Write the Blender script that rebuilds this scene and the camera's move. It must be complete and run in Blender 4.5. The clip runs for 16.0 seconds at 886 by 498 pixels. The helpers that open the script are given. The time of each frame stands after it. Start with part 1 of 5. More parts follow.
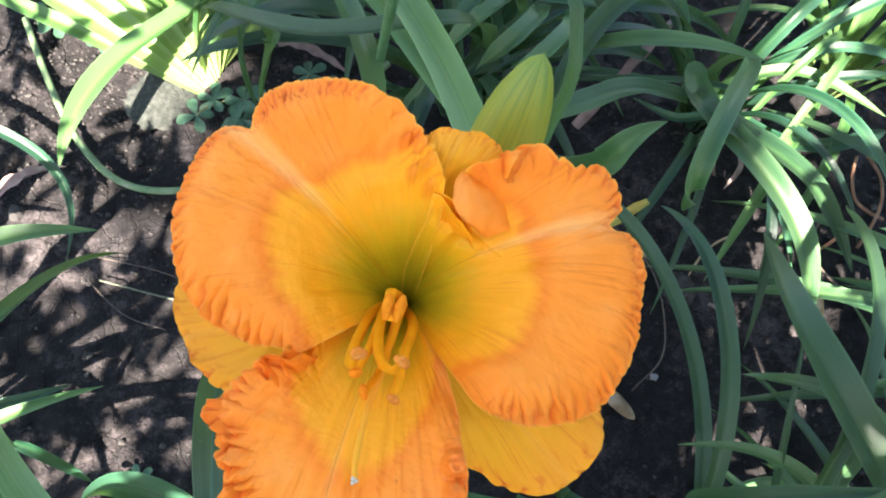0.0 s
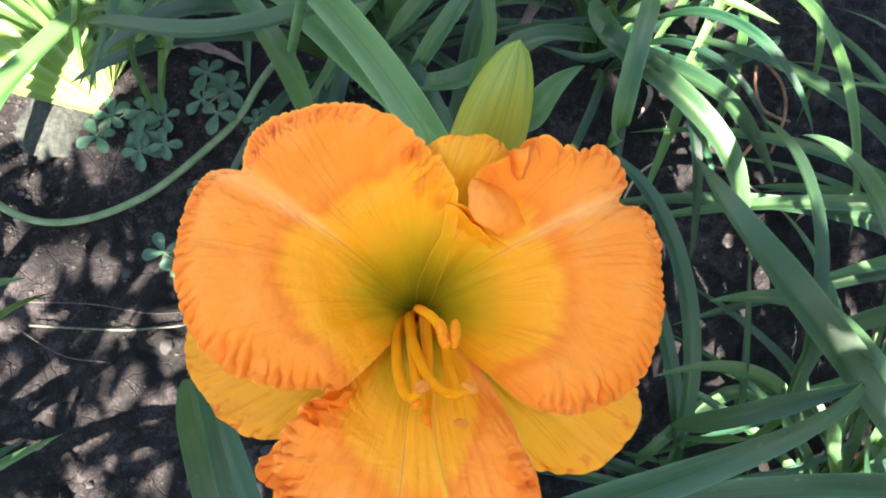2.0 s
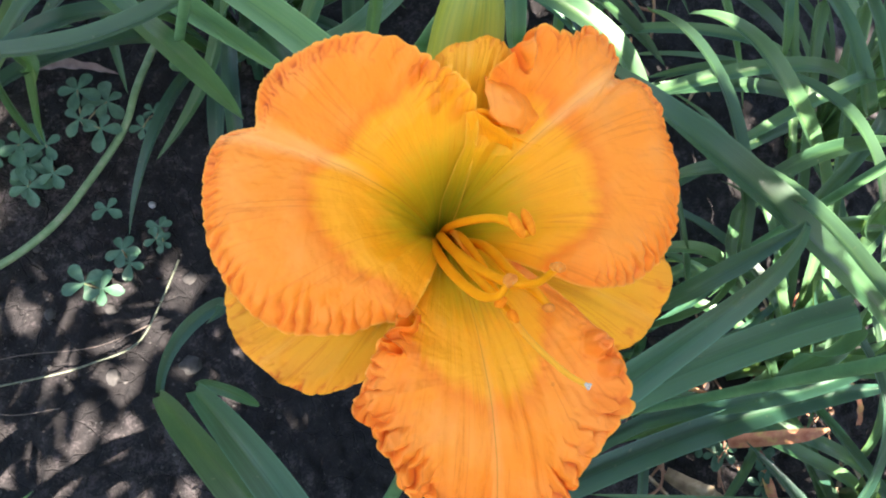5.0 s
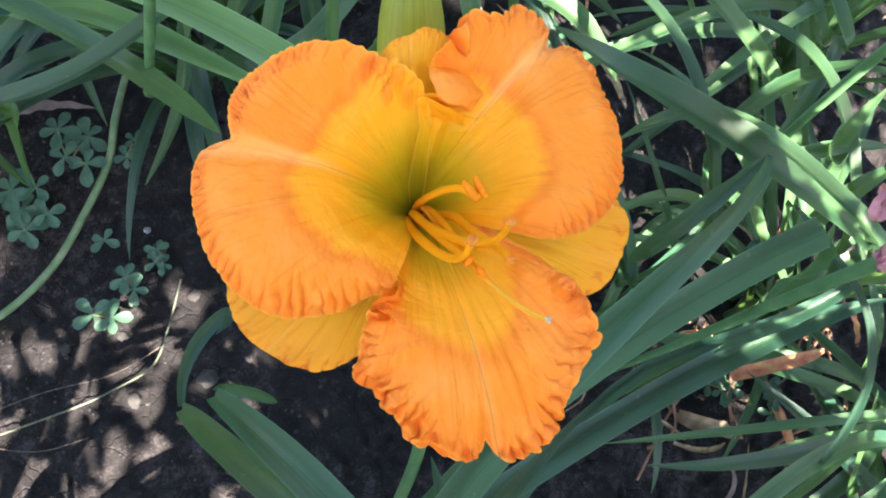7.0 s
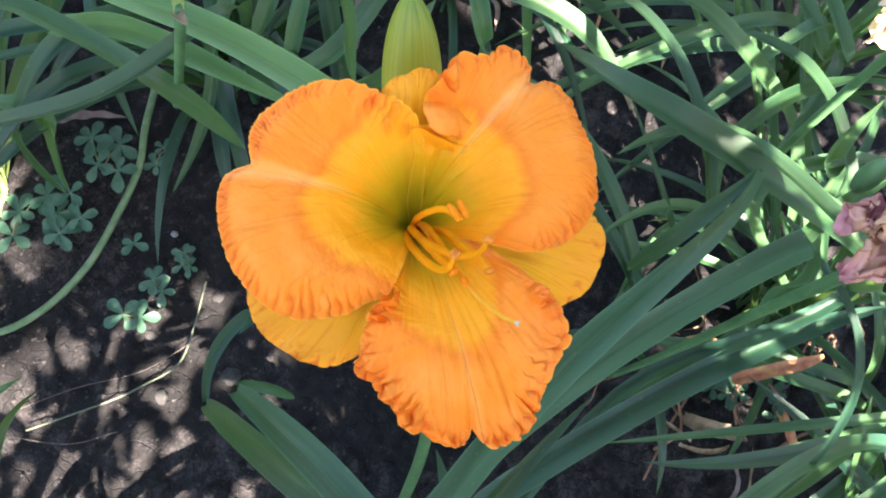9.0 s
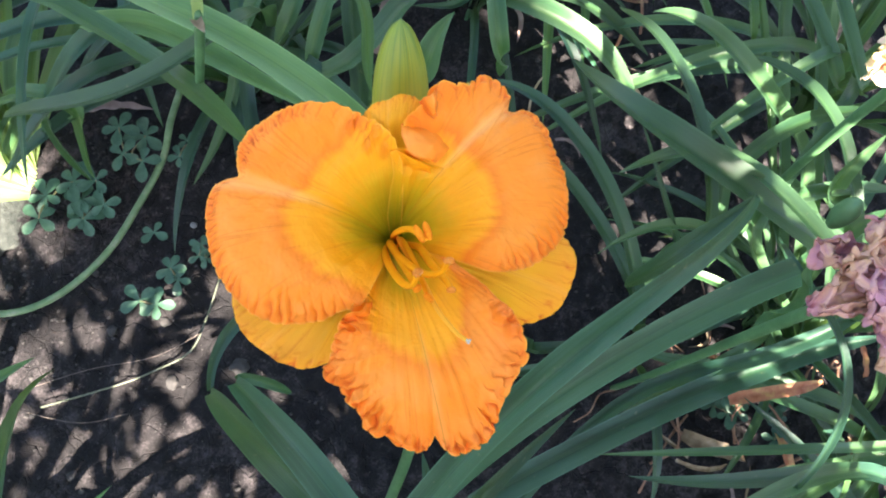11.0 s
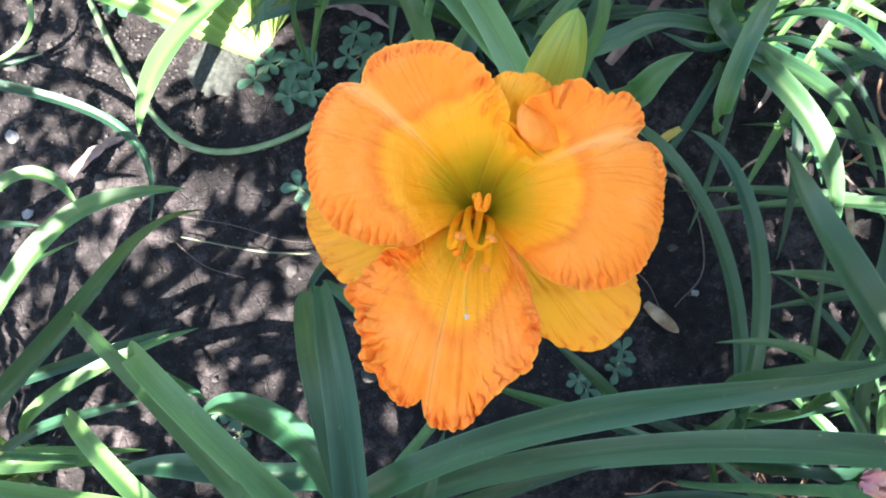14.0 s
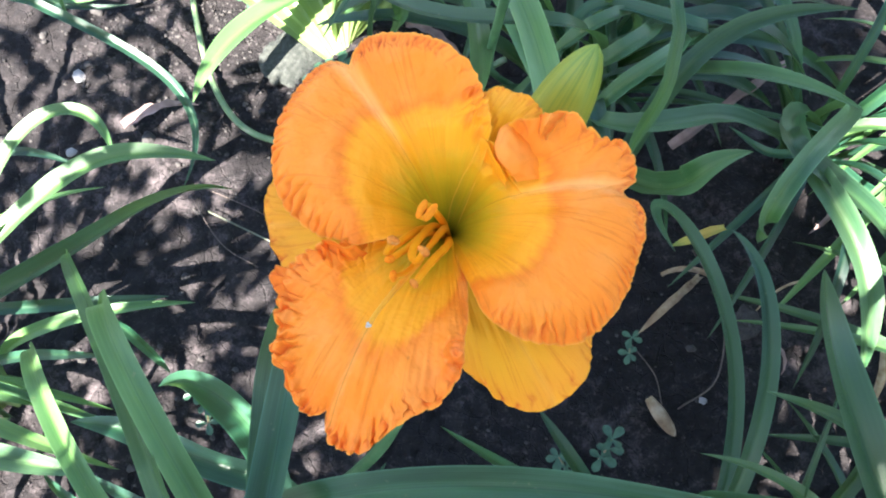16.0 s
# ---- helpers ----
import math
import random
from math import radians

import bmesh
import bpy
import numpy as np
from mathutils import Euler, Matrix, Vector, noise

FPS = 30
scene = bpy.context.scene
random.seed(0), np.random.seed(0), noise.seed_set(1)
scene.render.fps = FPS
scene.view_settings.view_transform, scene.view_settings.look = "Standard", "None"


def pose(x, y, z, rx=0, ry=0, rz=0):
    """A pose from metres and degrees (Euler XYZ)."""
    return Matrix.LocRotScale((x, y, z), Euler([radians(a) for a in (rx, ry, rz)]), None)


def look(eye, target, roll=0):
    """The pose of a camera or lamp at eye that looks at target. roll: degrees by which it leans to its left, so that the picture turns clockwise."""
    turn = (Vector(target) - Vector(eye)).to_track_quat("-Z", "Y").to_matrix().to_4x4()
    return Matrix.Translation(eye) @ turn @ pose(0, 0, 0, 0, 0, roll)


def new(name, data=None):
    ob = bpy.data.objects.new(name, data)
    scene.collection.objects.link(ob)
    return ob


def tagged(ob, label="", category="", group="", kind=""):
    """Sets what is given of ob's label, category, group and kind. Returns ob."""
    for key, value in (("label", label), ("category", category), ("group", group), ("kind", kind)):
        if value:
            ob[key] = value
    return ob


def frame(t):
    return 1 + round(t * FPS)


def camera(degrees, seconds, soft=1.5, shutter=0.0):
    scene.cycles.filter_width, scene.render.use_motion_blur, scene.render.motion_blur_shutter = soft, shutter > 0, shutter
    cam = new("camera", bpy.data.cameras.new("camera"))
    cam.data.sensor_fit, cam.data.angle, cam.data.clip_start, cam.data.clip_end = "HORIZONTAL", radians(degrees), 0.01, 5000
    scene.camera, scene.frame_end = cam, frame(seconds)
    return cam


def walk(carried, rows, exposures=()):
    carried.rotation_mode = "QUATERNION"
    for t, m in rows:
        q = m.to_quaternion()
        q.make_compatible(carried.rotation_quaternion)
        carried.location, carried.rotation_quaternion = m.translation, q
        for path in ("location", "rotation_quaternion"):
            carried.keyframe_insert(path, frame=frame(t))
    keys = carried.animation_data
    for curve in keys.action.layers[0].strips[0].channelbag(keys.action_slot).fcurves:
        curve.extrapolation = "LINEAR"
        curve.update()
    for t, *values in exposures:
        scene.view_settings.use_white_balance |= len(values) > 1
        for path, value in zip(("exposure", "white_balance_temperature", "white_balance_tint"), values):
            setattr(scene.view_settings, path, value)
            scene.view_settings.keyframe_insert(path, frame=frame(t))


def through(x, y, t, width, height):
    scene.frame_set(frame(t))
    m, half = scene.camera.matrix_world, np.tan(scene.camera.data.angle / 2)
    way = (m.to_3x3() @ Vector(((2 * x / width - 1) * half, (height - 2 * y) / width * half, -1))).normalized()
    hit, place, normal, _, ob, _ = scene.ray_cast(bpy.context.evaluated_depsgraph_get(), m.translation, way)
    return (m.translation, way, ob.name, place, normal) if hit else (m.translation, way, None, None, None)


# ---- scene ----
cam = camera(56.9, 16.0, 2.0)
PATH = [
    (0, (0.051, 0.055, 0.995), (0.022, 0.661, -0.911), -0.3),
    (0.5, (0.045, 0.059, 0.998), (0.063, 0.647, -0.914), 1.0),
    (1, (0.046, 0.066, 0.995), (0.122, 0.613, -0.927), 4.3),
    (1.5, (0.034, 0.074, 0.994), (0.16, 0.585, -0.935), 7.9),
    (2, (0.021, 0.072, 0.994), (0.197, 0.573, -0.934), 10.3),
    (2.5, (0.02, 0.076, 0.992), (0.26, 0.545, -0.938), 14.3),
    (3, (0.005, 0.071, 0.992), (0.273, 0.518, -0.939), 16.4),
    (3.5, (-0.008, 0.072, 0.993), (0.272, 0.493, -0.942), 18.0),
    (4, (-0.016, 0.078, 0.987), (0.303, 0.459, -0.951), 21.9),
    (4.2, (-0.021, 0.075, 0.987), (0.316, 0.441, -0.951), 23.8),
    (6.3, (-0.025, 0.064, 0.996), (0.408, 0.391, -0.929), 21.1),
    (6.5, (-0.027, 0.06, 0.996), (0.4, 0.39, -0.929), 20.4),
    (7, (-0.023, 0.057, 1.016), (0.359, 0.37, -0.922), 18.1),
    (7.5, (-0.024, 0.056, 1.031), (0.322, 0.378, -0.912), 14.6),
    (8, (-0.019, 0.059, 1.038), (0.327, 0.378, -0.906), 14.8),
    (8.5, (-0.018, 0.058, 1.049), (0.334, 0.387, -0.892), 14.4),
    (8.7, (-0.019, 0.053, 1.051), (0.329, 0.395, -0.888), 13.2),
    (10.8, (-0.004, 0.038, 1.079), (0.302, 0.406, -0.863), 9.7),
    (11, (0.0, 0.039, 1.075), (0.281, 0.42, -0.868), 7.8),
    (11.5, (0.008, 0.036, 1.079), (0.25, 0.417, -0.869), 6.7),
    (12, (0.012, 0.029, 1.072), (0.178, 0.424, -0.882), 2.8),
    (12.5, (0.021, 0.025, 1.071), (0.112, 0.443, -0.883), -1.8),
    (13, (0.03, 0.028, 1.07), (0.03, 0.479, -0.879), -8.4),
    (13.5, (0.034, 0.025, 1.07), (-0.055, 0.495, -0.871), -14.2),
    (14, (0.041, 0.017, 1.071), (-0.089, 0.503, -0.864), -15.8),
    (14.5, (0.045, 0.011, 1.068), (-0.143, 0.528, -0.854), -17.2),
    (15, (0.052, 0.008, 1.062), (-0.222, 0.583, -0.834), -16.7),
    (15.5, (0.064, 0.011, 1.052), (-0.226, 0.588, -0.841), -14.8),
    (16, (0.078, 0.017, 1.04), (-0.183, 0.597, -0.856), -10.1),
]
EXPOSURE, BRIGHTER, COOLER = (3.61, 6800, 10), (3.70, 6800, 10), (3.75, 6300, 10)
walk(cam, [(t, look(eye, target, roll)) for t, eye, target, roll in PATH], [(0.0, *EXPOSURE), (4.0, *EXPOSURE), (8.0, *BRIGHTER), (12.5, *BRIGHTER), (14.5, *COOLER), (16.0, *COOLER)])

# ---- light ----
SUN_TO = Vector((-0.12, -0.55, 0.83)).normalized()
world = bpy.data.worlds.new("sky")
scene.world = world
world.use_nodes = True
wn = world.node_tree.nodes
sky = wn.new("ShaderNodeTexSky")
sky.sky_type, sky.sun_disc = "NISHITA", False
sky.sun_elevation = math.asin(SUN_TO.z)
sky.sun_rotation = math.atan2(SUN_TO.x, SUN_TO.y)
wn["Background"].inputs["Strength"].default_value = 0.06
world.node_tree.links.new(sky.outputs["Color"], wn["Background"].inputs["Color"])
sun = new("sun", bpy.data.lights.new("sun", "SUN"))
sun.data.energy, sun.data.angle, sun.data.color = 5.0, radians(0.5), (1.0, 0.95, 0.86)
sun.matrix_world = look(SUN_TO * 5, (0, 0, 0))


# ---- materials ----
class Mat:
    """A node material with short helpers."""

    def __init__(self, name):
        self.m = bpy.data.materials.new(name)
        self.m.use_nodes = True
        self.t = self.m.node_tree
        self.b = self.t.nodes["Principled BSDF"]

    def node(self, kind, **values):
        n = self.t.nodes.new("ShaderNode" + kind)
        for k, v in values.items():
            n.inputs[k.replace("_", " ")].default_value = v
        return n

    def link(self, a, b):
        self.t.links.new(a, b)

    def ramp(self, source, stops, smooth=False):
        r = self.t.nodes.new("ShaderNodeValToRGB")
        e = r.color_ramp.elements
        while len(e) < len(stops):
            e.new(0.5)
        for k, (p, c) in enumerate(stops):
            e[k].position, e[k].color = p, (*c, 1) if len(c) == 3 else c
        if smooth:
            r.color_ramp.interpolation = "EASE"
        self.link(source, r.inputs[0])
        return r.outputs[0]

    def mix(self, fac, a, b, kind="MIX"):
        n = self.t.nodes.new("ShaderNodeMix")
        n.data_type, n.blend_type = "RGBA", kind
        for s, v in ((n.inputs[0], fac), (n.inputs[6], a), (n.inputs[7], b)):
            if isinstance(v, (int, float)):
                s.default_value = v
            elif isinstance(v, tuple):
                s.default_value = (*v, 1)
            else:
                self.link(v, s)
        return n.outputs[2]

    def math(self, op, a, b=0.0, c=0.0):
        n = self.t.nodes.new("ShaderNodeMath")
        n.operation = op
        for s, v in zip(n.inputs, (a, b, c)):
            if isinstance(v, (int, float)):
                s.default_value = v
            else:
                self.link(v, s)
        return n.outputs[0]

    def noise(self, vector, scale, detail=4.0, rough=0.55):
        n = self.node("TexNoise", Scale=scale, Detail=detail, Roughness=rough)
        if vector is not None:
            self.link(vector, n.inputs["Vector"])
        return n.outputs["Fac"]

    def stretched(self, source, sx, sy, sz=1.0):
        n = self.node("Mapping")
        n.inputs["Scale"].default_value = (sx, sy, sz)
        self.link(source, n.inputs["Vector"])
        return n.outputs["Vector"]

    def bump(self, height, strength, distance):
        n = self.node("Bump", Strength=strength, Distance=distance)
        self.link(height, n.inputs["Height"])
        self.link(n.outputs["Normal"], self.b.inputs["Normal"])
        return n.outputs["Normal"]

    def translucent(self, colour, fac):
        """Light through thin tissue."""
        t = self.node("BsdfTranslucent")
        self.link(colour, t.inputs["Color"])
        mixer = self.node("MixShader", Fac=fac)
        self.link(self.b.outputs[0], mixer.inputs[1])
        self.link(t.outputs[0], mixer.inputs[2])
        self.link(mixer.outputs[0], self.t.nodes["Material Output"].inputs["Surface"])

    def coords(self):
        return self.t.nodes.new("ShaderNodeTexCoord")


def leaf_material(name, dark, mid, light, gloss=0.42, pale=0.0):
    m = Mat(name)
    c = m.coords()
    uv = c.outputs["UV"]
    info = m.t.nodes.new("ShaderNodeObjectInfo")
    shift = m.node("VectorMath")
    shift.operation = "ADD"
    m.link(uv, shift.inputs[0])
    m.link(info.outputs["Random"], shift.inputs[1])
    sep = m.node("SeparateXYZ")
    m.link(uv, sep.inputs[0])
    fine = m.noise(m.stretched(shift.outputs[0], 3.0, 16.0), 1.0, 3.0)
    broad = m.noise(m.stretched(shift.outputs[0], 11.0, 0.8), 1.0, 3.0)
    stripe = m.noise(m.stretched(shift.outputs[0], 1.2, 5.0), 1.0, 2.0)
    tone = m.math("ADD", m.math("MULTIPLY", fine, 0.25), m.math("ADD", m.math("MULTIPLY", broad, 0.45), m.math("MULTIPLY", stripe, 0.30)))
    col = m.ramp(tone, [(0.34, dark), (0.50, mid), (0.66, light)])
    # light on one half of the folded blade, painted as a paler colour
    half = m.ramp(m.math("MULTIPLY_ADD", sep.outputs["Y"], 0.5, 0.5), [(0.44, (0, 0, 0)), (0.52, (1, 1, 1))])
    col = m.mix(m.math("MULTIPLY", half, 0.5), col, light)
    # a yellower band along the keel, with the groove's shade painted dark in it
    band = m.ramp(m.math("ABSOLUTE", sep.outputs["Y"]), [(0.08, (1, 1, 1)), (0.42, (0, 0, 0))])
    col = m.mix(m.math("MULTIPLY", band, m.math("MULTIPLY", broad, 0.6)), col, (light[0] * 1.2, light[1] * 1.15, light[2] * 0.6))
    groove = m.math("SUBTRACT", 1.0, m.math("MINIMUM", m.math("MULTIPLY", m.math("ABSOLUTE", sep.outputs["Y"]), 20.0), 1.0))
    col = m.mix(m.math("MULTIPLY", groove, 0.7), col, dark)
    margin = m.ramp(m.math("ABSOLUTE", sep.outputs["Y"]), [(0.90, (0, 0, 0)), (0.97, (1, 1, 1))])
    col = m.mix(m.math("MULTIPLY", margin, 0.45), col, tuple(v * 1.7 for v in light))
    varied = m.node("HueSaturation", Saturation=1.10)
    m.link(m.math("MULTIPLY_ADD", info.outputs["Random"], 0.75, 0.55), varied.inputs["Value"])
    m.link(m.math("MULTIPLY_ADD", info.outputs["Random"], -0.03, 0.515), varied.inputs["Hue"])
    m.link(col, varied.inputs["Color"])
    col = varied.outputs[0]
    fleck = m.ramp(m.noise(c.outputs["Object"], 160.0, 2.0), [(0.70, (0, 0, 0)), (0.78, (1, 1, 1))])
    col = m.mix(m.math("MULTIPLY", fleck, 0.35), col, (0.30, 0.25, 0.12))
    # pale, bleached base towards the root
    if pale:
        base = m.ramp(sep.outputs["X"], [(0.0, (1, 1, 1)), (pale, (0, 0, 0))])
        col = m.mix(base, col, (0.29, 0.37, 0.13))
    m.link(col, m.b.inputs["Base Color"])
    m.b.inputs["Roughness"].default_value = gloss
    m.b.inputs["Specular IOR Level"].default_value = 0.42
    rib = m.node("TexWave", Scale=3.2, Distortion=0.6)
    rib.bands_direction = "Y"
    m.link(uv, rib.inputs["Vector"])
    m.bump(m.math("ADD", m.math("MULTIPLY", rib.outputs["Fac"], 0.4), m.math("MULTIPLY", fine, 0.8)), 0.22, 0.0010)
    m.translucent(m.mix(0.5, col, (0.20, 0.34, 0.05)), 0.26)
    return m.m


# leaf green in three tones; the lighter two partly put sunlight into the colour
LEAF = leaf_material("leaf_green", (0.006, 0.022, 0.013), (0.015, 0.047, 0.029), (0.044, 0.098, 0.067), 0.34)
LEAF_MID_LIT = leaf_material("leaf_mid_lit_green", (0.014, 0.043, 0.020), (0.037, 0.088, 0.042), (0.082, 0.142, 0.074), 0.36)
LEAF_LIGHT_LIT = leaf_material("leaf_light_lit_green", (0.036, 0.095, 0.032), (0.070, 0.150, 0.055), (0.120, 0.205, 0.090), 0.38, 0.10)
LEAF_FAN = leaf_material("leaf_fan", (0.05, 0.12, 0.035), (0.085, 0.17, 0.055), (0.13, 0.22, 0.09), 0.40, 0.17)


def simple(name, stops, scale, rough, bump=0.0, detail=5.0, through=0.0, spec=0.4):
    m = Mat(name)
    c = m.coords()
    n = m.noise(c.outputs["Object"], scale, detail)
    col = m.ramp(n, stops)
    m.link(col, m.b.inputs["Base Color"])
    m.b.inputs["Roughness"].default_value = rough
    m.b.inputs["Specular IOR Level"].default_value = spec
    if bump:
        m.bump(m.noise(c.outputs["Object"], scale * 3, 4.0), 0.6, bump)
    if through:
        m.translucent(col, through)
    return m.m


WEED = simple("weed_green", [(0.3, (0.030, 0.078, 0.046)), (0.7, (0.065, 0.130, 0.076))], 90, 0.42, 0.0004, through=0.15)
WEED_STEM = simple("weed_stem", [(0.3, (0.10, 0.14, 0.05)), (0.7, (0.24, 0.14, 0.09))], 120, 0.5)
DRY = simple("dry_leaf", [(0.25, (0.10, 0.06, 0.035)), (0.5, (0.22, 0.15, 0.09)), (0.75, (0.36, 0.29, 0.21))], 60, 0.8, 0.0008, through=0.15)
DRY_PINK = simple("dry_leaf_pinkish", [(0.25, (0.13, 0.08, 0.07)), (0.6, (0.26, 0.175, 0.155)), (0.8, (0.34, 0.25, 0.22))], 50, 0.75, 0.0006)
DRY_YELLOW = simple("yellowing_leaf", [(0.3, (0.16, 0.20, 0.04)), (0.5, (0.42, 0.34, 0.07)), (0.75, (0.45, 0.22, 0.05))], 25, 0.6, 0.0006, through=0.2)
DRY_ORANGE = simple("dying_leaf", [(0.3, (0.34, 0.09, 0.045)), (0.5, (0.50, 0.20, 0.11)), (0.7, (0.60, 0.40, 0.13))], 70, 0.6, 0.0006, through=0.2)
TWIG = simple("twig", [(0.3, (0.05, 0.035, 0.028)), (0.7, (0.13, 0.10, 0.085))], 150, 0.85, 0.0006)
VINE = simple("old_stalk", [(0.3, (0.07, 0.12, 0.05)), (0.55, (0.12, 0.18, 0.085)), (0.75, (0.22, 0.22, 0.15))], 70, 0.55, 0.0006)
STALK = simple("stalk", [(0.3, (0.05, 0.12, 0.05)), (0.7, (0.09, 0.19, 0.08))], 60, 0.45, 0.0003)
MOSSY = simple("mossy_clod", [(0.3, (0.014, 0.016, 0.014)), (0.55, (0.034, 0.036, 0.031)), (0.75, (0.065, 0.066, 0.060))], 120, 0.95, 0.004, detail=8.0)
STONE = simple("soil_clod", [(0.25, (0.016, 0.014, 0.014)), (0.6, (0.045, 0.039, 0.037)), (0.8, (0.085, 0.075, 0.07))], 70, 0.95, 0.002)
CHALK = simple("pale_pebble", [(0.3, (0.14, 0.13, 0.13)), (0.7, (0.26, 0.25, 0.26))], 90, 0.8, 0.0006)


def soil_material():
    m = Mat("garden_soil")
    o = m.coords().outputs["Object"]
    big = m.noise(o, 5.0, 6.0, 0.6)
    fine = m.noise(o, 55.0, 8.0, 0.7)
    grit = m.noise(o, 330.0, 4.0, 0.6)
    tone = m.math("ADD", m.math("MULTIPLY", big, 0.35), m.math("ADD", m.math("MULTIPLY", fine, 0.45), m.math("MULTIPLY", grit, 0.2)))
    col = m.ramp(tone, [(0.32, (0.0038, 0.0034, 0.0038)), (0.51, (0.0155, 0.0130, 0.0135)), (0.68, (0.093, 0.075, 0.077))])
    specks = m.ramp(m.noise(o, 420.0, 2.0), [(0.70, (0, 0, 0)), (0.76, (1, 1, 1))])
    col = m.mix(m.math("MULTIPLY", specks, 0.35), col, (0.30, 0.27, 0.24))
    m.link(col, m.b.inputs["Base Color"])
    m.b.inputs["Roughness"].default_value = 0.95
    m.b.inputs["Specular IOR Level"].default_value = 0.2
    cracks = m.t.nodes.new("ShaderNodeTexVoronoi")
    cracks.feature = "DISTANCE_TO_EDGE"
    cracks.inputs["Scale"].default_value = 26.0
    warp = m.node("TexNoise", Scale=14.0, Detail=3.0)
    m.link(o, warp.inputs["Vector"])
    m.link(m.mix(0.06, o, warp.outputs["Color"]), cracks.inputs["Vector"])
    gap = m.ramp(cracks.outputs["Distance"], [(0.0, (0, 0, 0)), (0.035, (1, 1, 1))])
    height = m.math("ADD", m.math("MULTIPLY", gap, 0.35), m.math("ADD", fine, m.math("MULTIPLY", grit, 0.4)))
    m.bump(height, 0.9, 0.006)
    return m.m


SOIL = soil_material()


def petal_material(name, sepal=False, rib=0.42, groove=0.1):
    """UV x: from throat to rim; y: across the petal from edge to edge."""
    m = Mat(name)
    c = m.coords()
    uv, place = c.outputs["UV"], c.outputs["Object"]
    sep = m.node("SeparateXYZ")
    m.link(uv, sep.inputs[0])
    u, v = sep.outputs["X"], sep.outputs["Y"]
    streak = m.noise(m.stretched(uv, 1.6, 22.0), 1.0, 4.0, 0.6)
    blot = m.noise(place, 55.0, 4.0)
    along = m.math("ADD", u, m.math("ADD", m.math("MULTIPLY", m.math("SUBTRACT", streak, 0.5), 0.12), m.math("MULTIPLY", m.math("SUBTRACT", m.noise(place, 38.0, 3.0), 0.5), 0.17)))
    if sepal:
        col = m.ramp(along, [(0.0, (0.25, 0.24, 0.01)), (0.22, (0.86, 0.44, 0.012)), (0.75, (0.91, 0.42, 0.018)), (0.95, (0.90, 0.36, 0.022))])
    else:
        col = m.ramp(along, [(0.0, (0.16, 0.18, 0.006)), (0.10, (0.30, 0.26, 0.006)), (0.22, (0.58, 0.35, 0.008)), (0.37, (0.91, 0.362, 0.008)), (0.52, (0.93, 0.340, 0.009)), (0.585, (0.87, 0.210, 0.009)), (0.65, (0.92, 0.256, 0.016)), (0.82, (0.93, 0.252, 0.018)), (1.0, (0.91, 0.235, 0.022))])
        peach = m.ramp(blot, [(0.45, (0, 0, 0)), (0.70, (1, 1, 1))])
        col = m.mix(m.math("MULTIPLY", m.math("MULTIPLY", peach, m.ramp(u, [(0.55, (0, 0, 0)), (0.68, (1, 1, 1))])), 0.50), col, (0.94, 0.335, 0.060))
    # broken veins that fan out, and the broad pale midrib
    lines = m.noise(m.stretched(uv, 0.7, 46.0), 1.0, 1.0, 0.4)
    vein = m.ramp(m.math("ABSOLUTE", m.math("SUBTRACT", lines, 0.52)), [(0.0, (1, 1, 1)), (0.035, (0, 0, 0))])
    broken = m.ramp(m.noise(m.stretched(uv, 4.0, 12.0), 1.0, 2.0), [(0.42, (0, 0, 0)), (0.60, (1, 1, 1))])
    col = m.mix(m.math("MULTIPLY", m.math("MULTIPLY", vein, broken), 0.42), col, (0.66, 0.14, 0.006))
    off = m.math("ABSOLUTE", m.math("SUBTRACT", v, 0.5))
    mid = m.ramp(off, [(0.005, (1, 1, 1)), (0.028, (0, 0, 0))], True)
    col = m.mix(m.math("MULTIPLY", m.math("MULTIPLY", mid, m.ramp(u, [(0.30, (0, 0, 0)), (0.55, (1, 1, 1))])), rib), col, (0.93, 0.50, 0.17))
    # reddish pigment and painted shade in the valleys of the pleats, a thin pale margin
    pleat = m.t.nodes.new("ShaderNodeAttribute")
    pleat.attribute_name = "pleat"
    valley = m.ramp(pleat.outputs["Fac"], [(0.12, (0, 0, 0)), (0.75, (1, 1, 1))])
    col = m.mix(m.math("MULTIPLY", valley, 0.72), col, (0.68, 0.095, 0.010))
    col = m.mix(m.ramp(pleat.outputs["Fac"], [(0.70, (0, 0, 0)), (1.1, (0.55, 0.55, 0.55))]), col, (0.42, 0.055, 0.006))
    if not sepal:
        edge = m.t.nodes.new("ShaderNodeAttribute")
        edge.attribute_name = "edge"
        thin = m.ramp(edge.outputs["Fac"], [(0.02, (1, 1, 1)), (0.06, (0, 0, 0))])
        col = m.mix(m.math("MULTIPLY", thin, 0.5), col, (0.86, 0.42, 0.06))
    crease = m.math("SUBTRACT", 1.0, m.math("MINIMUM", m.math("MULTIPLY", off, 300.0), 1.0))
    col = m.mix(m.math("MULTIPLY", crease, m.ramp(u, [(0.25, (0.8, 0.8, 0.8)), (0.62, (groove, groove, groove))])), col, (0.40, 0.14, 0.01))
    freckle = m.ramp(m.noise(place, 260.0, 1.0), [(0.80, (0, 0, 0)), (0.84, (1, 1, 1))])
    col = m.mix(m.math("MULTIPLY", freckle, 0.35), col, (0.55, 0.12, 0.01))
    m.link(col, m.b.inputs["Base Color"])
    m.b.inputs["Roughness"].default_value = 0.50
    m.b.inputs["Specular IOR Level"].default_value = 0.24
